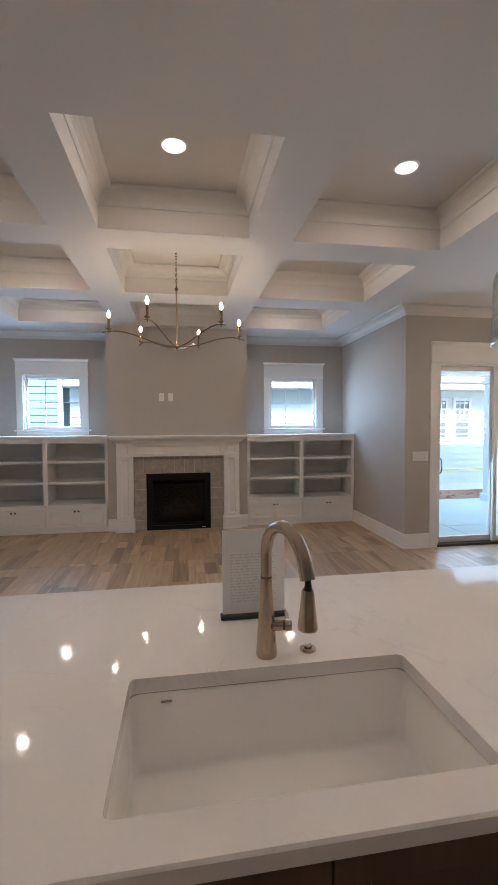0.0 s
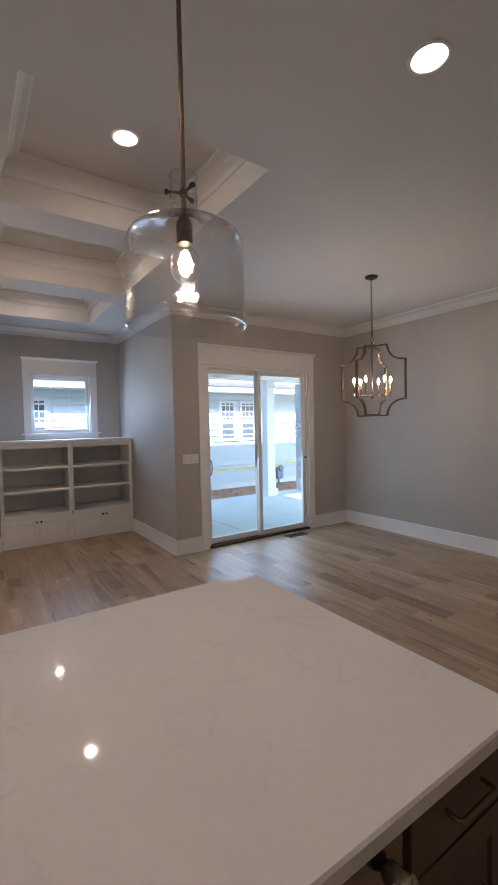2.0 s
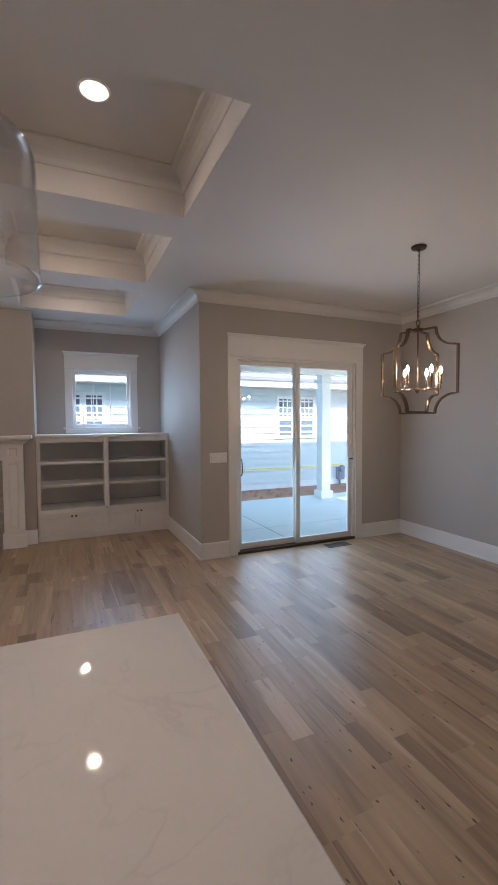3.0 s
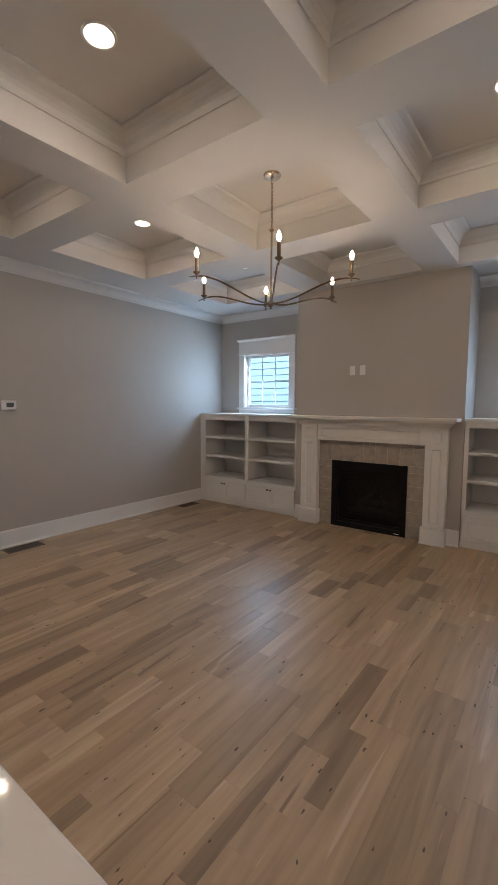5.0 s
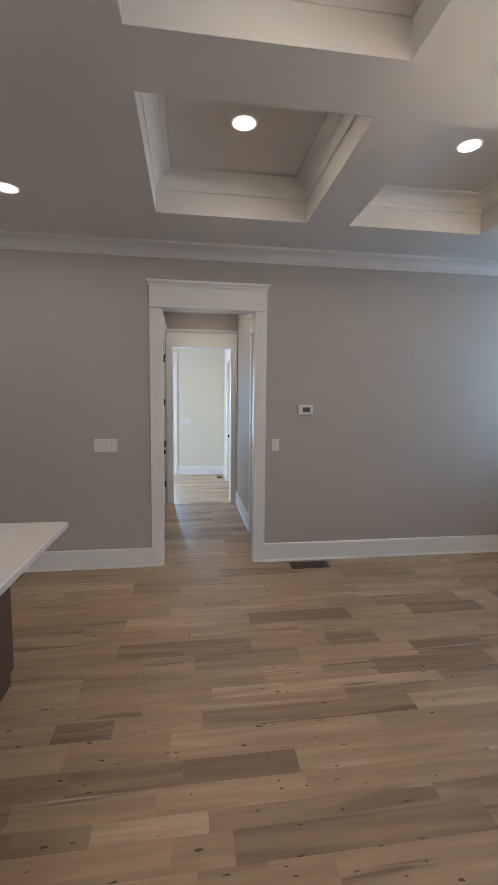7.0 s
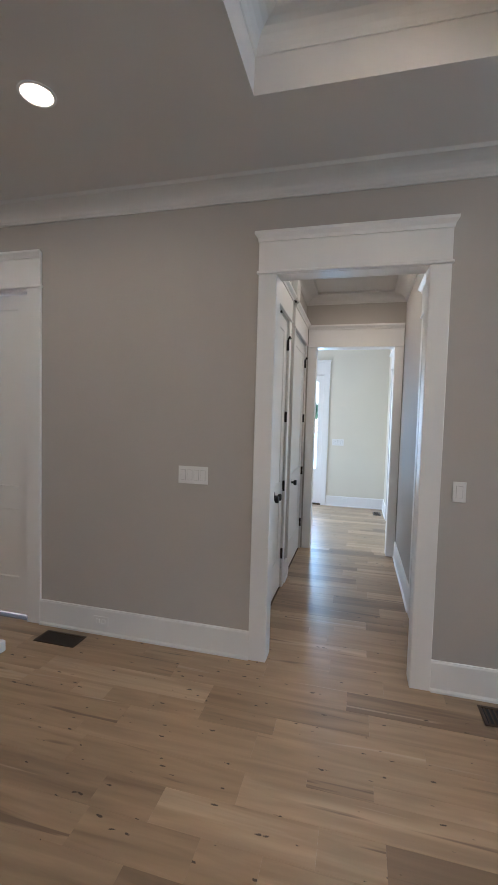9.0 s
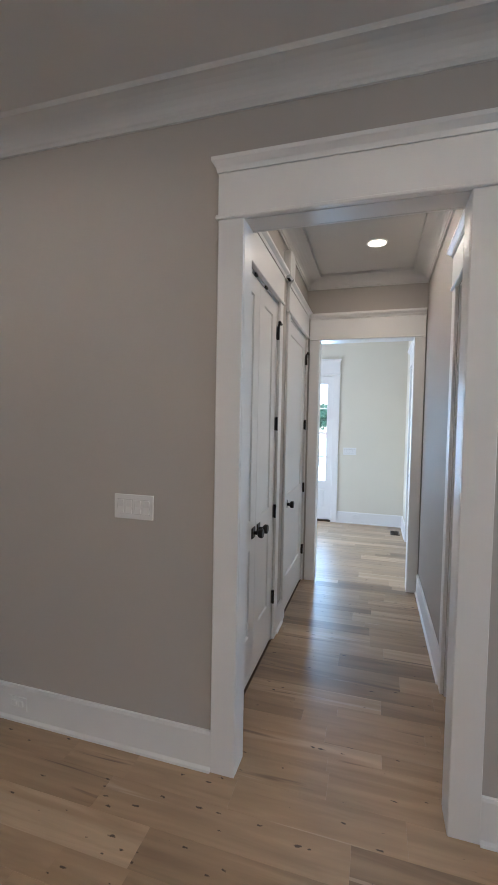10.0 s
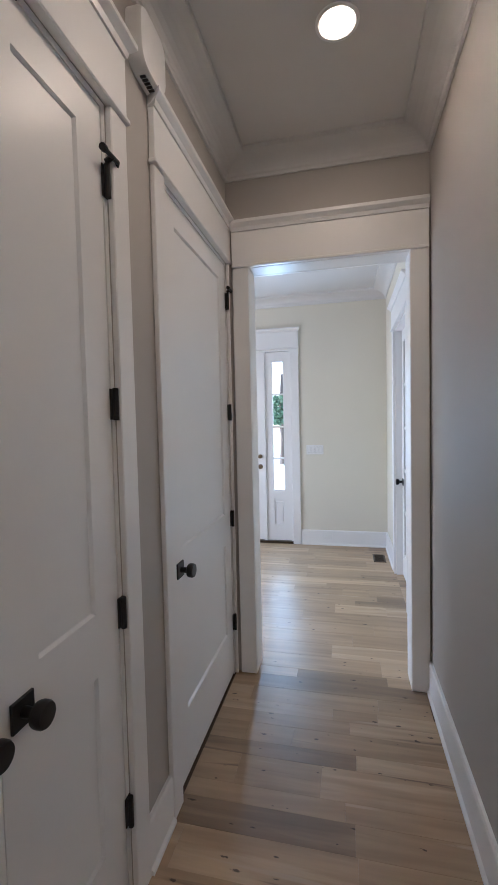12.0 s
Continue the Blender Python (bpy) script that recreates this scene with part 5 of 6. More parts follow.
def slab_with_hole():
    bm = bmesh.new()
    rad, k = 0.018, 5
    hole = []
    for cx, cy, q0 in ((SX1 - rad, SY1 - rad, 0), (SX0 + rad, SY1 - rad, 90), (SX0 + rad, SY0 + rad, 180), (SX1 - rad, SY0 + rad, 270)):
        hole.append([(cx + rad * math.cos(radians(q0 + 90 * i / k)), cy + rad * math.sin(radians(q0 + 90 * i / k))) for i in range(k + 1)])
    e = 0.005
    levels = {}
    for nm, z, ins in (("t", IZ, e), ("u", IZ - e, 0), ("l", IZ - 0.038 + e, 0), ("b", IZ - 0.038, e)):
        levels[nm] = ([bm.verts.new((x, y, z)) for x, y in ((IX1 - ins, IY1 - ins), (IX0 + ins, IY1 - ins), (IX0 + ins, IY0 + ins), (IX1 - ins, IY0 + ins))],
                      [[bm.verts.new((x, y, z)) for x, y in c] for c in hole] if nm in "tb" else None)
    for a, b in (("t", "u"), ("u", "l"), ("l", "b")):
        for i in range(4):
            bm.faces.new((levels[a][0][i], levels[a][0][(i + 1) % 4], levels[b][0][(i + 1) % 4], levels[b][0][i]))
    ta, tb = levels["t"][1], levels["b"][1]
    fa, fb = [v for c in ta for v in c], [v for c in tb for v in c]
    for i in range(len(fa)):
        j = (i + 1) % len(fa)
        bm.faces.new((fa[i], fa[j], fb[j], fb[i]))
    for nm in "tb":
        o, h = levels[nm]
        for i in range(4):
            bm.faces.new([o[i]] + list(reversed(h[i])))
            j = (i + 1) % 4
            bm.faces.new((o[i], h[i][-1], h[j][0], o[j]))
    return bm


part("slab", slab_with_hole(), QUARTZ, top)

sink = thing("sink", ((SX0 + SX1) / 2, (SY0 + SY1) / 2, 0.66), "deep white fireclay undermount single-bowl sink", "sink")
bm = bmesh.new()
rings = []


def sink_ring(z, ins, rad, k=6):
    pts = []
    x0, x1, y0, y1 = SX0 - 0.006 + ins, SX1 + 0.006 - ins, SY0 - 0.006 + ins, SY1 + 0.006 - ins
    for cx, cy, q0 in ((x1 - rad, y1 - rad, 0), (x0 + rad, y1 - rad, 90), (x0 + rad, y0 + rad, 180), (x1 - rad, y0 + rad, 270)):
        pts += [bm.verts.new((cx + rad * math.cos(radians(q0 + 90 * i / k)), cy + rad * math.sin(radians(q0 + 90 * i / k)), z)) for i in range(k + 1)]
    return pts


for z, ins, rad in ((0.66, -0.014, 0.04), (IZ - 0.0425, -0.014, 0.04), (IZ - 0.0425, 0.0, 0.028), (IZ - 0.046, 0.001, 0.028), (0.70, 0.006, 0.03), (0.688, 0.009, 0.033), (0.681, 0.016, 0.036), (0.679, 0.03, 0.045)):
    rings.append(sink_ring(z, ins, rad))
for a, b in zip(rings, rings[1:]):
    for i in range(len(a)):
        j = (i + 1) % len(a)
        bm.faces.new((a[i], a[j], b[j], b[i]))
bm.faces.new(rings[-1]), bm.faces.new(rings[0])
part("bowl", bm, FIRECLAY, sink, smooth=True)
bm = bmesh.new()
loops = [sink_ring(z, ins, 0.03) for z, ins in ((IZ - 0.0423, -0.010), (IZ - 0.0382, -0.010), (IZ - 0.0382, 0.003), (IZ - 0.0423, 0.003))]
for a, b in zip(loops, loops[1:] + loops[:1]):
    for i in range(len(a)):
        j = (i + 1) % len(a)
        bm.faces.new((a[i], a[j], b[j], b[i]))
part("seal", bm, CAULK, sink, "thin grey caulk line under the counter")
part("badge", cube(0.405, 1.4075, 0.852, 0.432, 1.4085, 0.857), STEEL, sink, "small grey maker's badge")
part("drain", lathe(bmesh.new(), [(0, 0.681), (0.03, 0.681), (0.045, 0.684), (0.057, 0.6825), (0.057, 0.679)], (0.70, 1.21, 0), 28), NICKEL, sink, "round nickel drain", smooth=True)

# island cabinets
BY0, BY1, BX0, BX1 = 0.972, 1.74, IX0 + 0.045, IX1 - 0.045


def cabinet(x0, x1, label, doors):
    c = thing("base_cabinet", ((x0 + x1) / 2, 1.35, 0), label, "cabinet", "island cabinets")
    part("body", cube(x0 + 0.001, BY0 + 0.001, 0.10, x1 - 0.001, BY1, IZ - 0.27 if doors == "sink" else IZ - 0.039), DARKWOOD, c)
    part("toe_kick", cube(x0 + 0.001, BY0 + 0.07, 0.0, x1 - 0.001, BY1 - 0.02, 0.0995), DARKWOOD, c)
    if doors == "sink":
        part("side_panel", cube(x0 + 0.001, BY0 + 0.001, IZ - 0.2695, x0 + 0.019, BY1, IZ - 0.039), DARKWOOD, c)
        part("side_panel", cube(x1 - 0.019, BY0 + 0.001, IZ - 0.2695, x1 - 0.001, BY1, IZ - 0.039), DARKWOOD, c)
        part("back_panel", cube(x0 + 0.0195, BY1 - 0.02, IZ - 0.2695, x1 - 0.0195, BY1, IZ - 0.039), DARKWOOD, c)
    n = 2 if doors in ("sink", "two") else 1
    w = (x1 - x0) / n
    for k in range(n):
        a, b = x0 + k * w + 0.0025, x0 + (k + 1) * w - 0.0025
        d = part("door", shaker(bmesh.new(), "y", BY0 - 0.020, -1, a, b, 0.105, IZ - 0.046, (0.062, 0.062, 0.062), 0.0195, 0.008), DARKWOOD, c)
        kx = b - 0.03 if k == 0 and n == 2 else a + 0.03
        m = Matrix.Rotation(radians(90), 4, "X")
        part("knob", lathe(bmesh.new(), [(0.006, 0), (0.005, 0.013), (0.014, 0.020), (0.015, 0.027), (0.008, 0.031), (0, 0.032)], (kx, BY0 - 0.02, 0.79), 14, m), NICKEL, d, "round nickel knob", smooth=True)
    return c


cabinet(BX0, 0.235, "dark stained wooden island cabinet with framed doors", "two")
cabinet(0.237, 1.160, "dark stained wooden sink cabinet with framed doors", "sink")
endc = thing("base_cabinet", ((1.745 + BX1) / 2, 1.35, 0), "narrow dark stained wooden drawer cabinet at the island end", "cabinet", "island cabinets")
part("body", cube(1.746, BY0 + 0.001, 0.10, BX1 - 0.001, BY1, IZ - 0.039), DARKWOOD, endc)
part("toe_kick", cube(1.746, BY0 + 0.07, 0.0, BX1 - 0.001, BY1 - 0.02, 0.0995), DARKWOOD, endc)
for z0, z1, kind in ((0.735, IZ - 0.046, "slab"), (0.425, 0.729, "frame"), (0.105, 0.419, "frame")):
    if kind == "slab":
        bm = cube(1.750, BY0 - 0.020, z0, BX1 - 0.004, BY0, z1, bevel=0.002)
    else:
        bm = shaker(bmesh.new(), "y", BY0 - 0.020, -1, 1.750, BX1 - 0.004, z0, z1, (0.06, 0.06, 0.06), 0.0195, 0.008)
    d = part("drawer_front", bm, DARKWOOD, endc)
    xm, zm = (1.75 + BX1) / 2, (z0 + z1) / 2 + 0.01
    bm = tube(bmesh.new(), [(xm - 0.065, BY0 - 0.02, zm), (xm - 0.065, BY0 - 0.045, zm), (xm - 0.058, BY0 - 0.052, zm), (xm + 0.058, BY0 - 0.052, zm), (xm + 0.065, BY0 - 0.045, zm), (xm + 0.065, BY0 - 0.02, zm)], 0.0055, 10)
    part("pull", bm, BRONZE, d, "aged brass bar pull", smooth=True)
dw = thing("dishwasher", (1.45, 1.25, 0), "dark stainless dishwasher with a tubular bar handle", "dishwasher")
part("body", cube(1.166, BY0 + 0.012, 0.10, 1.739, 1.54, IZ - 0.042), RUBBER, dw)
part("toe_kick", cube(1.168, BY0 + 0.07, 0.0, 1.737, 1.5, 0.0995), RUBBER, dw)
part("front_panel", cube(1.172, BY0 - 0.022, 0.105, 1.724, BY0 + 0.0115, IZ - 0.048, bevel=0.003), STEEL, dw, "dark brushed steel front")
HZ = 0.822
part("handle", tube(bmesh.new(), [(1.205, BY0 - 0.066, HZ), (1.69, BY0 - 0.066, HZ)], 0.0135, 20), NICKEL, dw, "polished tubular bar handle", smooth=True)
part("handle_band", tube(bmesh.new(), [(1.69 - 0.05, BY0 - 0.066, HZ), (1.69 - 0.034, BY0 - 0.066, HZ)], 0.0145, 20), COPPER, dw, "copper coloured band", smooth=True)
for x in (1.205 + 0.018, 1.69 - 0.018):
    part("handle_post", cube(x - 0.0175, BY0 - 0.0790, HZ - 0.0150, x + 0.0175, BY0 - 0.0225, HZ + 0.0150, bevel=0.009), NICKEL, dw, smooth=True)

# faucet
FX, FY = 0.693, 1.468
fa = thing("faucet", (FX, FY, IZ), "brushed nickel pull-down kitchen faucet, sprayer hanging loose", "faucet")
part("base", lathe(bmesh.new(), [(0, 0.0), (0.0285, 0.0), (0.0295, 0.004), (0.0265, 0.05), (0.0215, 0.12), (0.0168, 0.195), (0.0158, 0.218), (0.0155, 0.220), (0, 0.220)], (FX, FY, IZ), 28), NICKEL, fa, smooth=True)
part("collar", lathe(bmesh.new(), [(0.0150, 0.2185), (0.0162, 0.2205), (0.0162, 0.2235), (0.0150, 0.2255)], (FX, FY, IZ), 24), DARKBRONZE, fa, "thin dark seam ring", smooth=True)
dx, dy = 0.247, -0.969
pts = [(FX, FY, IZ + 0.2205), (FX, FY, IZ + 0.265)]
R = 0.1075
for k in range(17):
    q = math.pi - (math.pi - 0.22) * k / 16
    pts.append((FX + dx * (R + R * math.cos(q)), FY + dy * (R + R * math.cos(q)), IZ + 0.285 + 0.098 * math.sin(q)))
tip = (FX + dx * 0.221, FY + dy * 0.221, IZ + 0.285)
pts.append(tip)
part("spout", tube(bmesh.new(), pts, [0.0155] * 2 + [0.0158 + 0.002 * k / 16 for k in range(17)] + [0.0182], 20), NICKEL, fa, smooth=True)
part("hose", tube(bmesh.new(), [tip, (tip[0] + 0.001, tip[1], tip[2] - 0.012), (tip[0], tip[1], tip[2] - 0.026)], [0.0075, 0.008, 0.0105], 14), RUBBER, fa, "short black hose", smooth=True)
part("spray_head", lathe(bmesh.new(), [(0, 0), (0.0130, 0), (0.0145, -0.005), (0.0185, -0.045), (0.0232, -0.086), (0.0230, -0.092), (0.019, -0.094), (0, -0.092)], (tip[0], tip[1], tip[2] - 0.021), 24), NICKEL, fa, "tapered nickel spray head", smooth=True)
hz = IZ + 0.088
part("handle_hub", tube(bmesh.new(), [(FX + 0.015, FY - 0.010, hz), (FX + 0.044, FY - 0.016, hz)], 0.0150, 20), NICKEL, fa, smooth=True)
part("hub_ring", tube(bmesh.new(), [(FX + 0.044, FY - 0.016, hz), (FX + 0.048, FY - 0.0168, hz)], 0.0128, 20), DARKBRONZE, fa, "dark seam ring", smooth=True)
part("hub_cap", tube(bmesh.new(), [(FX + 0.048, FY - 0.0168, hz), (FX + 0.064, FY - 0.020, hz), (FX + 0.068, FY - 0.0208, hz)], [0.0155, 0.0155, 0.012], 20), NICKEL, fa, smooth=True)
part("lever", tube(bmesh.new(), [(FX + 0.057, FY - 0.008, hz + 0.004), (FX + 0.062, FY + 0.012, hz + 0.006), (FX + 0.070, FY + 0.055, hz + 0.004)], [0.007, 0.006, 0.0045], 14), NICKEL, fa, smooth=True)
sp = thing("air_switch", (0.815, 1.475, IZ), "round nickel air switch button in the countertop", "button")
part("flange", lathe(bmesh.new(), [(0, 0.0), (0.023, 0.0), (0.0235, 0.004), (0.018, 0.008), (0.016, 0.0085), (0, 0.0085)], (0.815, 1.475, IZ), 24), NICKEL, sp, smooth=True)
part("button", lathe(bmesh.new(), [(0.0115, 0.0085), (0.0115, 0.014), (0.009, 0.0155), (0, 0.0155)], (0.815, 1.475, IZ), 20), NICKEL, sp, smooth=True)

# card in its stand
cs = thing("card_stand", (0.695, 1.69, IZ), "black slotted base holding an upright white card", "sign holder")
part("base", cube(0.586, 1.69, IZ, 0.810, 1.722, IZ + 0.015, bevel=0.003), RUBBER, cs, "black slotted base")
part("card", cube(0.593, 1.7045, IZ + 0.0155, 0.803, 1.707, IZ + 0.298), PAPER, cs, "white card with faint grey print")
prng = random.Random(5)
for r in range(17):
    zz = IZ + 0.212 - 0.0098 * r
    x = 0.618
    while x < 0.765:
        w = prng.uniform(0.006, 0.022)
        part("print_bar", cube(x, 1.7039, zz, min(x + w, 0.772), 1.7044, zz + 0.0042), PRINT, cs)
        x += w + prng.uniform(0.003, 0.007)

# ---- outside ----
ground = tagged(part("ground", cube(-150, -150, -0.32, 150, 150, -0.28), SOIL), "bare red-brown soil around the houses", "ground", kind="structure")
for x0, x1 in ((3.37, 4.695), (4.705, 7.2), (7.21, 9.7)):
    for y0, y1 in ((5.391, 6.59), (6.602, 8.86)):
        tagged(part("pavement", cube(x0, y0, -0.27, x1, y1, -0.09, bevel=0.004), CONCRETE), "pale concrete patio slab", "pavement", kind="structure")
tagged(part("pavement", cube(-60, -25, -0.27, -7.94, 8, -0.12), CONCRETE), "pale concrete front walk and drive", "pavement", kind="structure")
tagged(part("porch_ceiling", cube(3.365, 5.391, 2.72, 14, 8.9, 2.80), WHITEOUT), "white painted porch ceiling", "ceiling", kind="structure")
# Unseen roof edge, run on to x=14 to shade the neighbour's lower wall.
tagged(part("porch_shade_roof", cube(3.365, 7.9, 3.05, 14, 8.95, 3.2), ROOFING), "unseen grey porch roof edge, lengthened to shade the next house", "roof", kind="structure")
tagged(part("porch_beam", cube(3.365, 8.38, 2.585, 14, 8.64, 2.719), WHITEOUT), "white boxed porch beam", "beam", kind="structure")
col = thing("porch_column", (7.04, 8.51, -0.09), "white square porch column with a stepped base", "column")
part("shaft", cube(6.93, 8.40, -0.09, 7.15, 8.62, 2.5845, bevel=0.004), WHITEOUT, col)
part("base_trim", cube(6.89, 8.36, -0.09, 7.19, 8.66, 0.07, bevel=0.004), WHITEOUT, col)
part("capital", cube(6.89, 8.36, 2.42, 7.19, 8.66, 2.50, bevel=0.004), WHITEOUT, col)
pillar = thing("stone_pillar", (8.45, 8.55, -0.09), "rough grey cut stone porch pillar", "pillar")
part("core", cube(8.165, 8.30, -0.09, 8.705, 8.84, 2.58), STONE, pillar)
srng = random.Random(11)
z = -0.09
while z < 2.52:
    h = srng.choice((0.10, 0.14, 0.18))
    h = min(h, 2.58 - z)
    for ax, lo, hi in (("x", 8.30, 8.84), ("y", 8.165, 8.705)):
        a = lo
        while a < hi - 0.02:
            w = min(srng.choice((0.14, 0.2, 0.3)), hi - a)
            if hi - a - w < 0.06:
                w = hi - a
            o = srng.uniform(0.018, 0.045)
            n = 8.165 if ax == "x" else 8.30
            part("stone", wbox(bmesh.new(), ax, n - o, n - 0.001, a + 0.004, a + w - 0.004, z + 0.004, z + h - 0.004, 0.008), STONE, pillar)
            a += w
    z += h

nb = thing("neighbour_house", (6, 11.2, -0.28), "pale lap-sided neighbouring house with white trimmed windows", "house")
NY = 11.2
part("wall", cube(-2.2, NY, -0.28, 15, NY + 6, 2.75), SIDING, nb)
z = -0.10
while z < 2.45:
    bm = bmesh.new()
    prism(bm, [(0, -0.042, 0), (0, -0.008, 0.178), (0, 0, 0.178), (0, 0, 0)], (-2.2, NY, z), (15, NY, z))
    part("siding_board", bm, SIDING, nb)
    z += 0.172
part("skirt", cube(-2.2, NY - 0.03, -0.28, 15, NY - 0.001, -0.101), WHITEOUT, nb)
part("eave", cube(-2.3, NY - 0.55, 2.50, 15.3, NY - 0.001, 2.56), WHITEOUT, nb)
part("fascia", cube(-2.3, NY - 0.58, 2.50, 15.3, NY - 0.551, 2.68), WHITEOUT, nb)
bm = bmesh.new()
prism(bm, [(0, NY - 0.62, 2.66), (0, NY + 3, 4.2), (0, NY + 3, 4.3), (0, NY - 0.62, 2.74)], (-2.3, 0, 0), (15.4, 0, 0))
part("roof", bm, ROOFING, nb)


def far_window(x0, x1, z0, z1):
    w = part("window", cube(x0, NY - 0.034, z0, x1, NY - 0.030, z1), DARKPANE, nb)
    bm = bmesh.new()
    t = 0.08
    for p in ((x0 - t, z0 - t, x0, z1 + t), (x1, z0 - t, x1 + t, z1 + t), (x0, z1, x1, z1 + t), (x0, z0 - t, x1, z0), (x0, (z0 + z1) / 2 - 0.03, x1, (z0 + z1) / 2 + 0.03)):
        box(bm, p[0], NY - 0.06, p[1], p[2], NY - 0.029, p[3])
    zm = (z0 + z1) / 2
    for i in (1, 2):
        x = x0 + (x1 - x0) * i / 3
        box(bm, x - 0.012, NY - 0.05, zm + 0.03, x + 0.012, NY - 0.035, z1)
    box(bm, x0, NY - 0.0495, (zm + z1) / 2, x1, NY - 0.0355, (zm + z1) / 2 + 0.024)
    part("frame", bm, WHITEOUT, w)


for a, b in ((7.33, 7.73), (8.03, 8.43), (1.82, 2.17), (2.31, 2.66)):
    far_window(a, b, 1.2, 2.22)

nb2 = thing("neighbour_house", (-8, 11.2, -0.28), "tall lap-sided house close to the window, shade put into its siding colour", "house")
part("wall", cube(-16, 11.2, -0.28, -2.35, 12.3, 5.6), SHADESIDING, nb2)
z = -0.05
while z < 5.4:
    bm = bmesh.new()
    prism(bm, [(0, -0.03, 0), (0, -0.008, 0.178), (0, 0, 0.178), (0, 0, 0)], (-16, 11.2, z), (-2.47, 11.2, z))
    part("siding_board", bm, SHADESIDING, nb2)
    z += 0.172
part("corner_board", cube(-2.469, 11.165, -0.28, -2.349, 11.1995, 5.6), WHITEOUT, nb2, "white corner board")
part("roof", cube(-16.4, 10.8, 5.6, -2.0, 12.6, 5.8), ROOFING, nb2)

mb = thing("meter_box", (9.36, 11.1, -0.15), "blue-grey utility meter box on the siding", "meter box")
part("box", cube(9.24, 11.03, -0.14, 9.48, 11.169, 0.22, bevel=0.02), METERGREY, mb)
part("dial", lathe(bmesh.new(), [(0, 0.06), (0.08, 0.06), (0.10, 0.02), (0.10, 0)], (9.36, 11.03, 0.20), 20, Matrix.Rotation(radians(90), 4, "X")), METERGREY, mb, smooth=True)
part("conduit", tube(bmesh.new(), [(9.36, 11.13, -0.28), (9.36, 11.13, -0.13)], 0.03, 10), METERGREY, mb)
tape = thing("caution_tape", (7.5, 10.2, 0.4), "yellow caution tape strung across the yard", "tape")
bm = bmesh.new()
prev = None
for k in range(33):
    u = k / 32
    x, zz = 3.4 + 8.6 * u, 0.46 + 0.10 * u - 0.10 * math.sin(math.pi * u)
    y = 10.2 + 0.02 * math.sin(9 * u)
    cur = [bm.verts.new(c) for c in ((x, y - 0.002, zz - 0.022), (x, y + 0.002, zz - 0.022), (x, y + 0.002, zz + 0.022), (x, y - 0.002, zz + 0.022))]
    if prev:
        for i in range(4):
            bm.faces.new((prev[i], prev[(i + 1) % 4], cur[(i + 1) % 4], cur[i]))
    else:
        bm.faces.new(cur)
    prev = cur
bm.faces.new(prev)
part("strip", bm, TAPE, tape)
for x in (3.4, 12.0):
    part("stake", cube(x - 0.02, 10.19, -0.3, x + 0.02, 10.23, 0.62), DARKWOOD, tape, "wooden stake")
rub = random.Random(21)
vs, fs = [], []
for k in range(260):
    x, y, s = rub.uniform(3.2, 11), rub.uniform(8.95, 11.0), rub.uniform(0.02, 0.09)
    i = len(vs)
    for q in range(5):
        aa = 2 * math.pi * q / 5 + rub.uniform(0, 0.6)
        vs.append((x + s * math.cos(aa), y + s * math.sin(aa), -0.285))
    vs.append((x + rub.uniform(-0.3, 0.3) * s, y, -0.28 + s * rub.uniform(0.5, 0.9)))
    fs += [(i + q, i + (q + 1) % 5, i + 5) for q in range(5)]
me = bpy.data.meshes.new("clods")
me.from_pydata(vs, [], fs)
me.materials.append(SOIL)
tagged(new("clods", me), "scattered clods of reddish soil in the yard", "soil", kind="stuff")

# tree seen through the entry sidelight
tree = thing("tree", (-19, 0.6, -0.28), "leafy green tree beyond the front door", "tree")
part("trunk", tube(bmesh.new(), [(-19, 0.6, -0.3), (-19.05, 0.62, 1.0), (-18.95, 0.55, 2.2), (-19, 0.6, 3.4)], [0.16, 0.12, 0.09, 0.04], 10), DARKWOOD, tree)
lr = random.Random(9)
vs, fs = [], []
for k in range(1500):
    while True:
        p = Vector((lr.uniform(-1, 1), lr.uniform(-1, 1), lr.uniform(-1, 1)))
        if p.length < 1 and noise.noise(p * 2.2) > -0.12:
            break
    c = Vector((-19, 0.6, 2.0)) + Vector((p.x * 0.7, p.y * 0.7, p.z * 0.6))
    u = Vector((lr.uniform(-1, 1), lr.uniform(-1, 1), lr.uniform(-1, 1))).normalized() * 0.09
    w = u.cross(Vector((lr.uniform(-1, 1), lr.uniform(-1, 1), lr.uniform(-1, 1)))).normalized() * 0.05
    i = len(vs)
    vs += [tuple(c - u), tuple(c + w), tuple(c + u), tuple(c - w)]
    fs.append((i, i + 1, i + 2, i + 3))
me = bpy.data.meshes.new("crown")
me.from_pydata(vs, [], fs)
me.materials.append(LEAF)
crown_ob = new("crown", me)
crown_ob.parent = tree
crown_ob.matrix_parent_inverse = Matrix.Translation((19, -0.6, 0.28))

# ---- floor planks ----


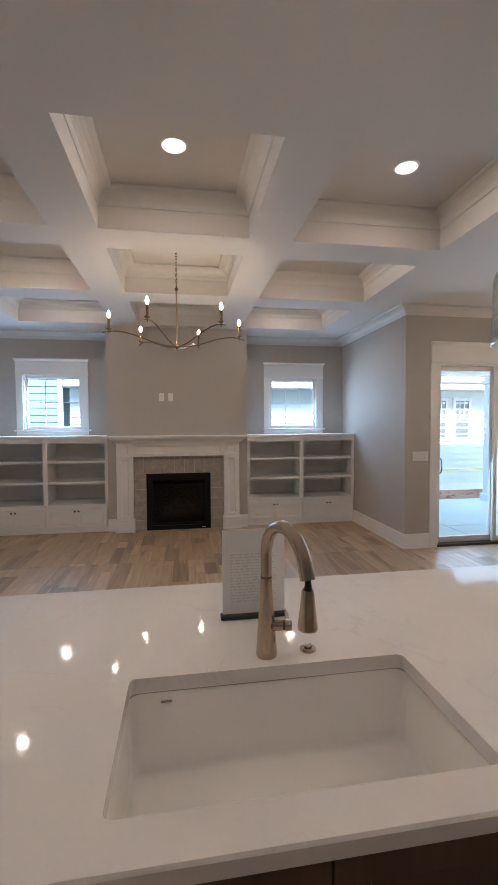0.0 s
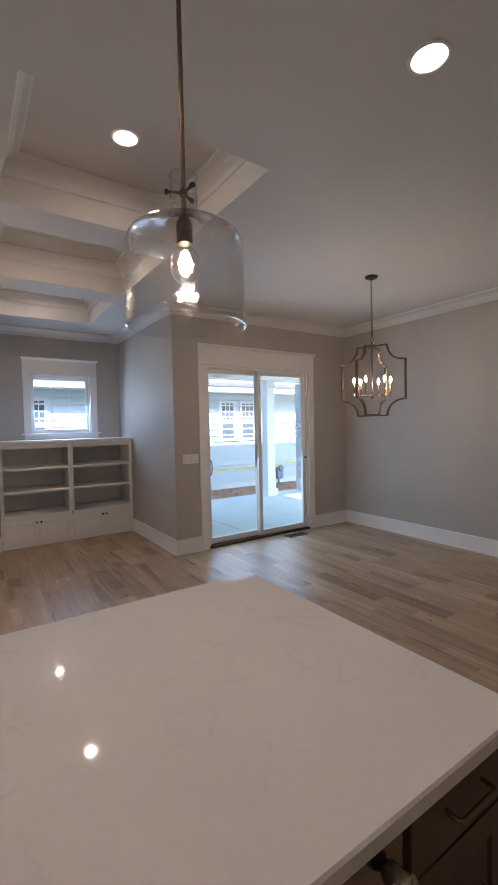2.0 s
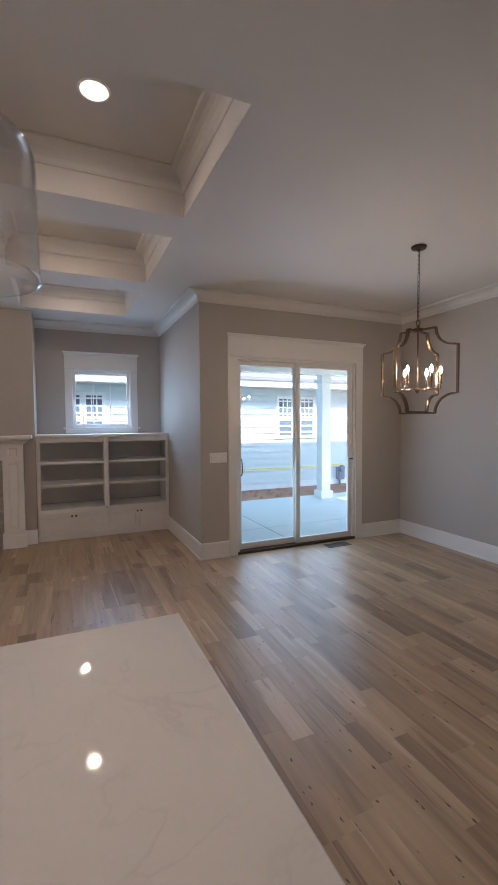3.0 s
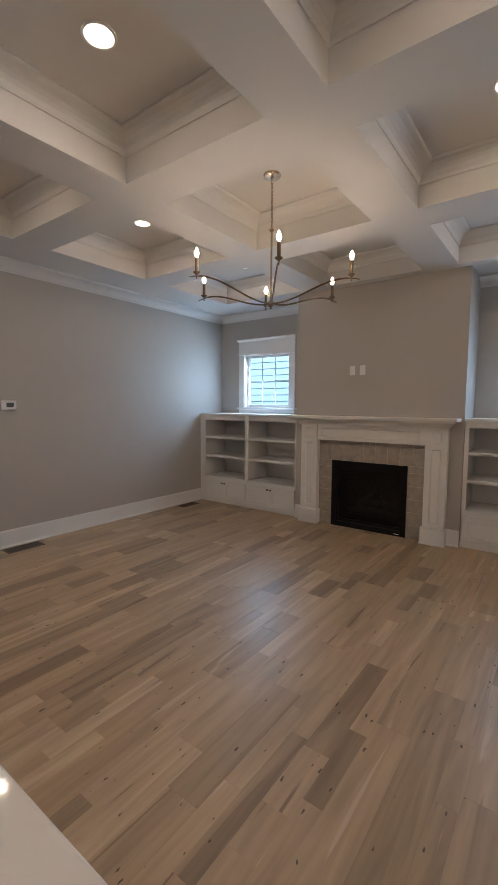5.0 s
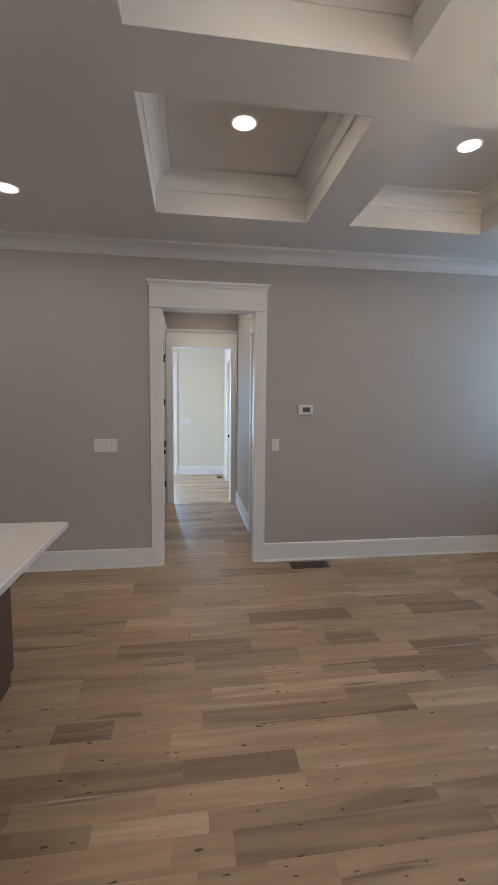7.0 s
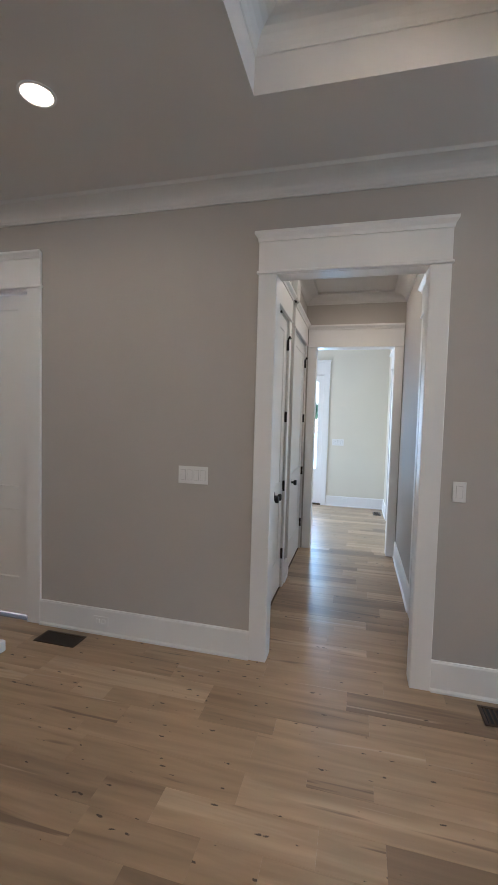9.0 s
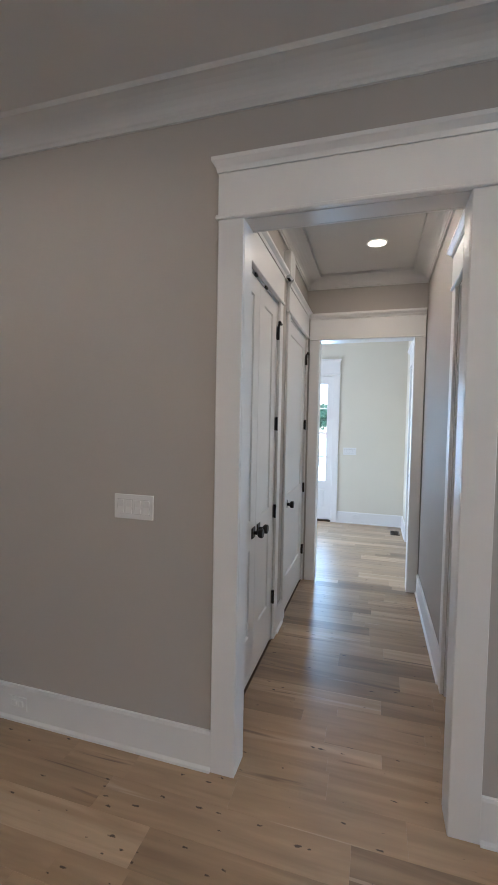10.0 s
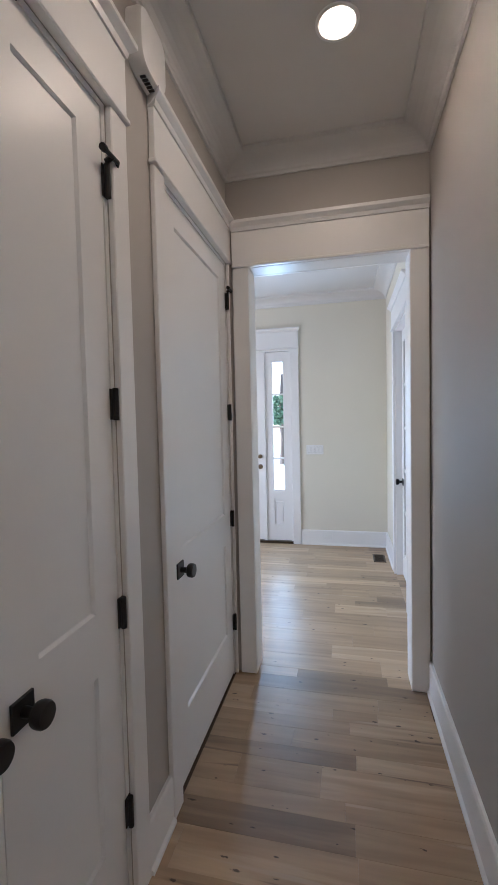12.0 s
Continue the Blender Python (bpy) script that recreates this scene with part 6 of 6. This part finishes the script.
def plank_mesh(name, c=0.012):
    """A unit board with eased top edges."""
    me = bpy.data.meshes.new(name)
    cx, cy = 0.004, 0.0008
    v = [(0, 0, -1), (1, 0, -1), (1, 1, -1), (0, 1, -1), (0, 0, -0.06), (1, 0, -0.06), (1, 1, -0.06), (0, 1, -0.06), (cx, cy, 0), (1 - cx, cy, 0), (1 - cx, 1 - cy, 0), (cx, 1 - cy, 0)]
    f = [(0, 1, 5, 4), (1, 2, 6, 5), (2, 3, 7, 6), (3, 0, 4, 7), (4, 5, 9, 8), (5, 6, 10, 9), (6, 7, 11, 10), (7, 4, 8, 11), (8, 9, 10, 11)]
    me.from_pydata(v, [], f)
    me.materials.append(PLANK)
    return me


PLANK_MESH = plank_mesh("plank")
rng = random.Random(7)
near_count, rest_v, rest_f = 0, [], []
AREAS = [(XW + 0.002, XE - 0.002, YS + 0.002, 5.262), (XW + 0.002, 3.24, 5.262, YN), (-4.995, XW + 0.002, 2.34, 3.46), (-7.785, -4.995, -0.4, 3.48), (-6.88, -6.02, 3.48, 3.62), (-3.365, -2.665, 3.46, 3.60)]
for ax0, ax1, ay0, ay1 in AREAS:
    x = ax0
    while x < ax1 - 0.01:
        w = min(rng.choice((0.088, 0.125, 0.165, 0.165)), ax1 - x)
        y = ay0 - rng.uniform(0, 0.8)
        while y < ay1:
            ln = rng.choice((0.25, 0.38, 0.5, 0.6, 0.75, 0.9, 1.1)) * rng.uniform(0.85, 1.15)
            y0, y1 = max(y, ay0), min(y + ln, ay1)
            y += ln
            if y1 - y0 < 0.03:
                continue
            cxm, cym = x + w / 2, (y0 + y1) / 2
            close = (-1.6 < cxm < 2.3 and 2.2 < cym < 3.9) or (-4.4 < cxm < -2.4)
            dz = rng.uniform(-0.0006, 0.0)
            if close and near_count < 300:
                ob = new("plank", PLANK_MESH)
                ob.parent = floor
                ob.location, ob.scale = (x + 0.0001, y0 + 0.0001, dz), (w - 0.0002, y1 - y0 - 0.0002, 0.014)
                near_count += 1
            else:
                i = len(rest_v)
                for vx, vy, vz in [tuple(v.co) for v in PLANK_MESH.vertices]:
                    rest_v.append((x + 0.0001 + vx * (w - 0.0002), y0 + 0.0001 + vy * (y1 - y0 - 0.0002), dz + vz * 0.014))
                for p in PLANK_MESH.polygons:
                    rest_f.append([i + k for k in p.vertices])
        x += w
me = bpy.data.meshes.new("planks")
me.from_pydata(rest_v, [], rest_f)
me.materials.append(PLANK_REST)
rest = new("planks", me)
rest.parent = floor
tagged(rest, "oak planks over the rest of the floor", kind="stuff")
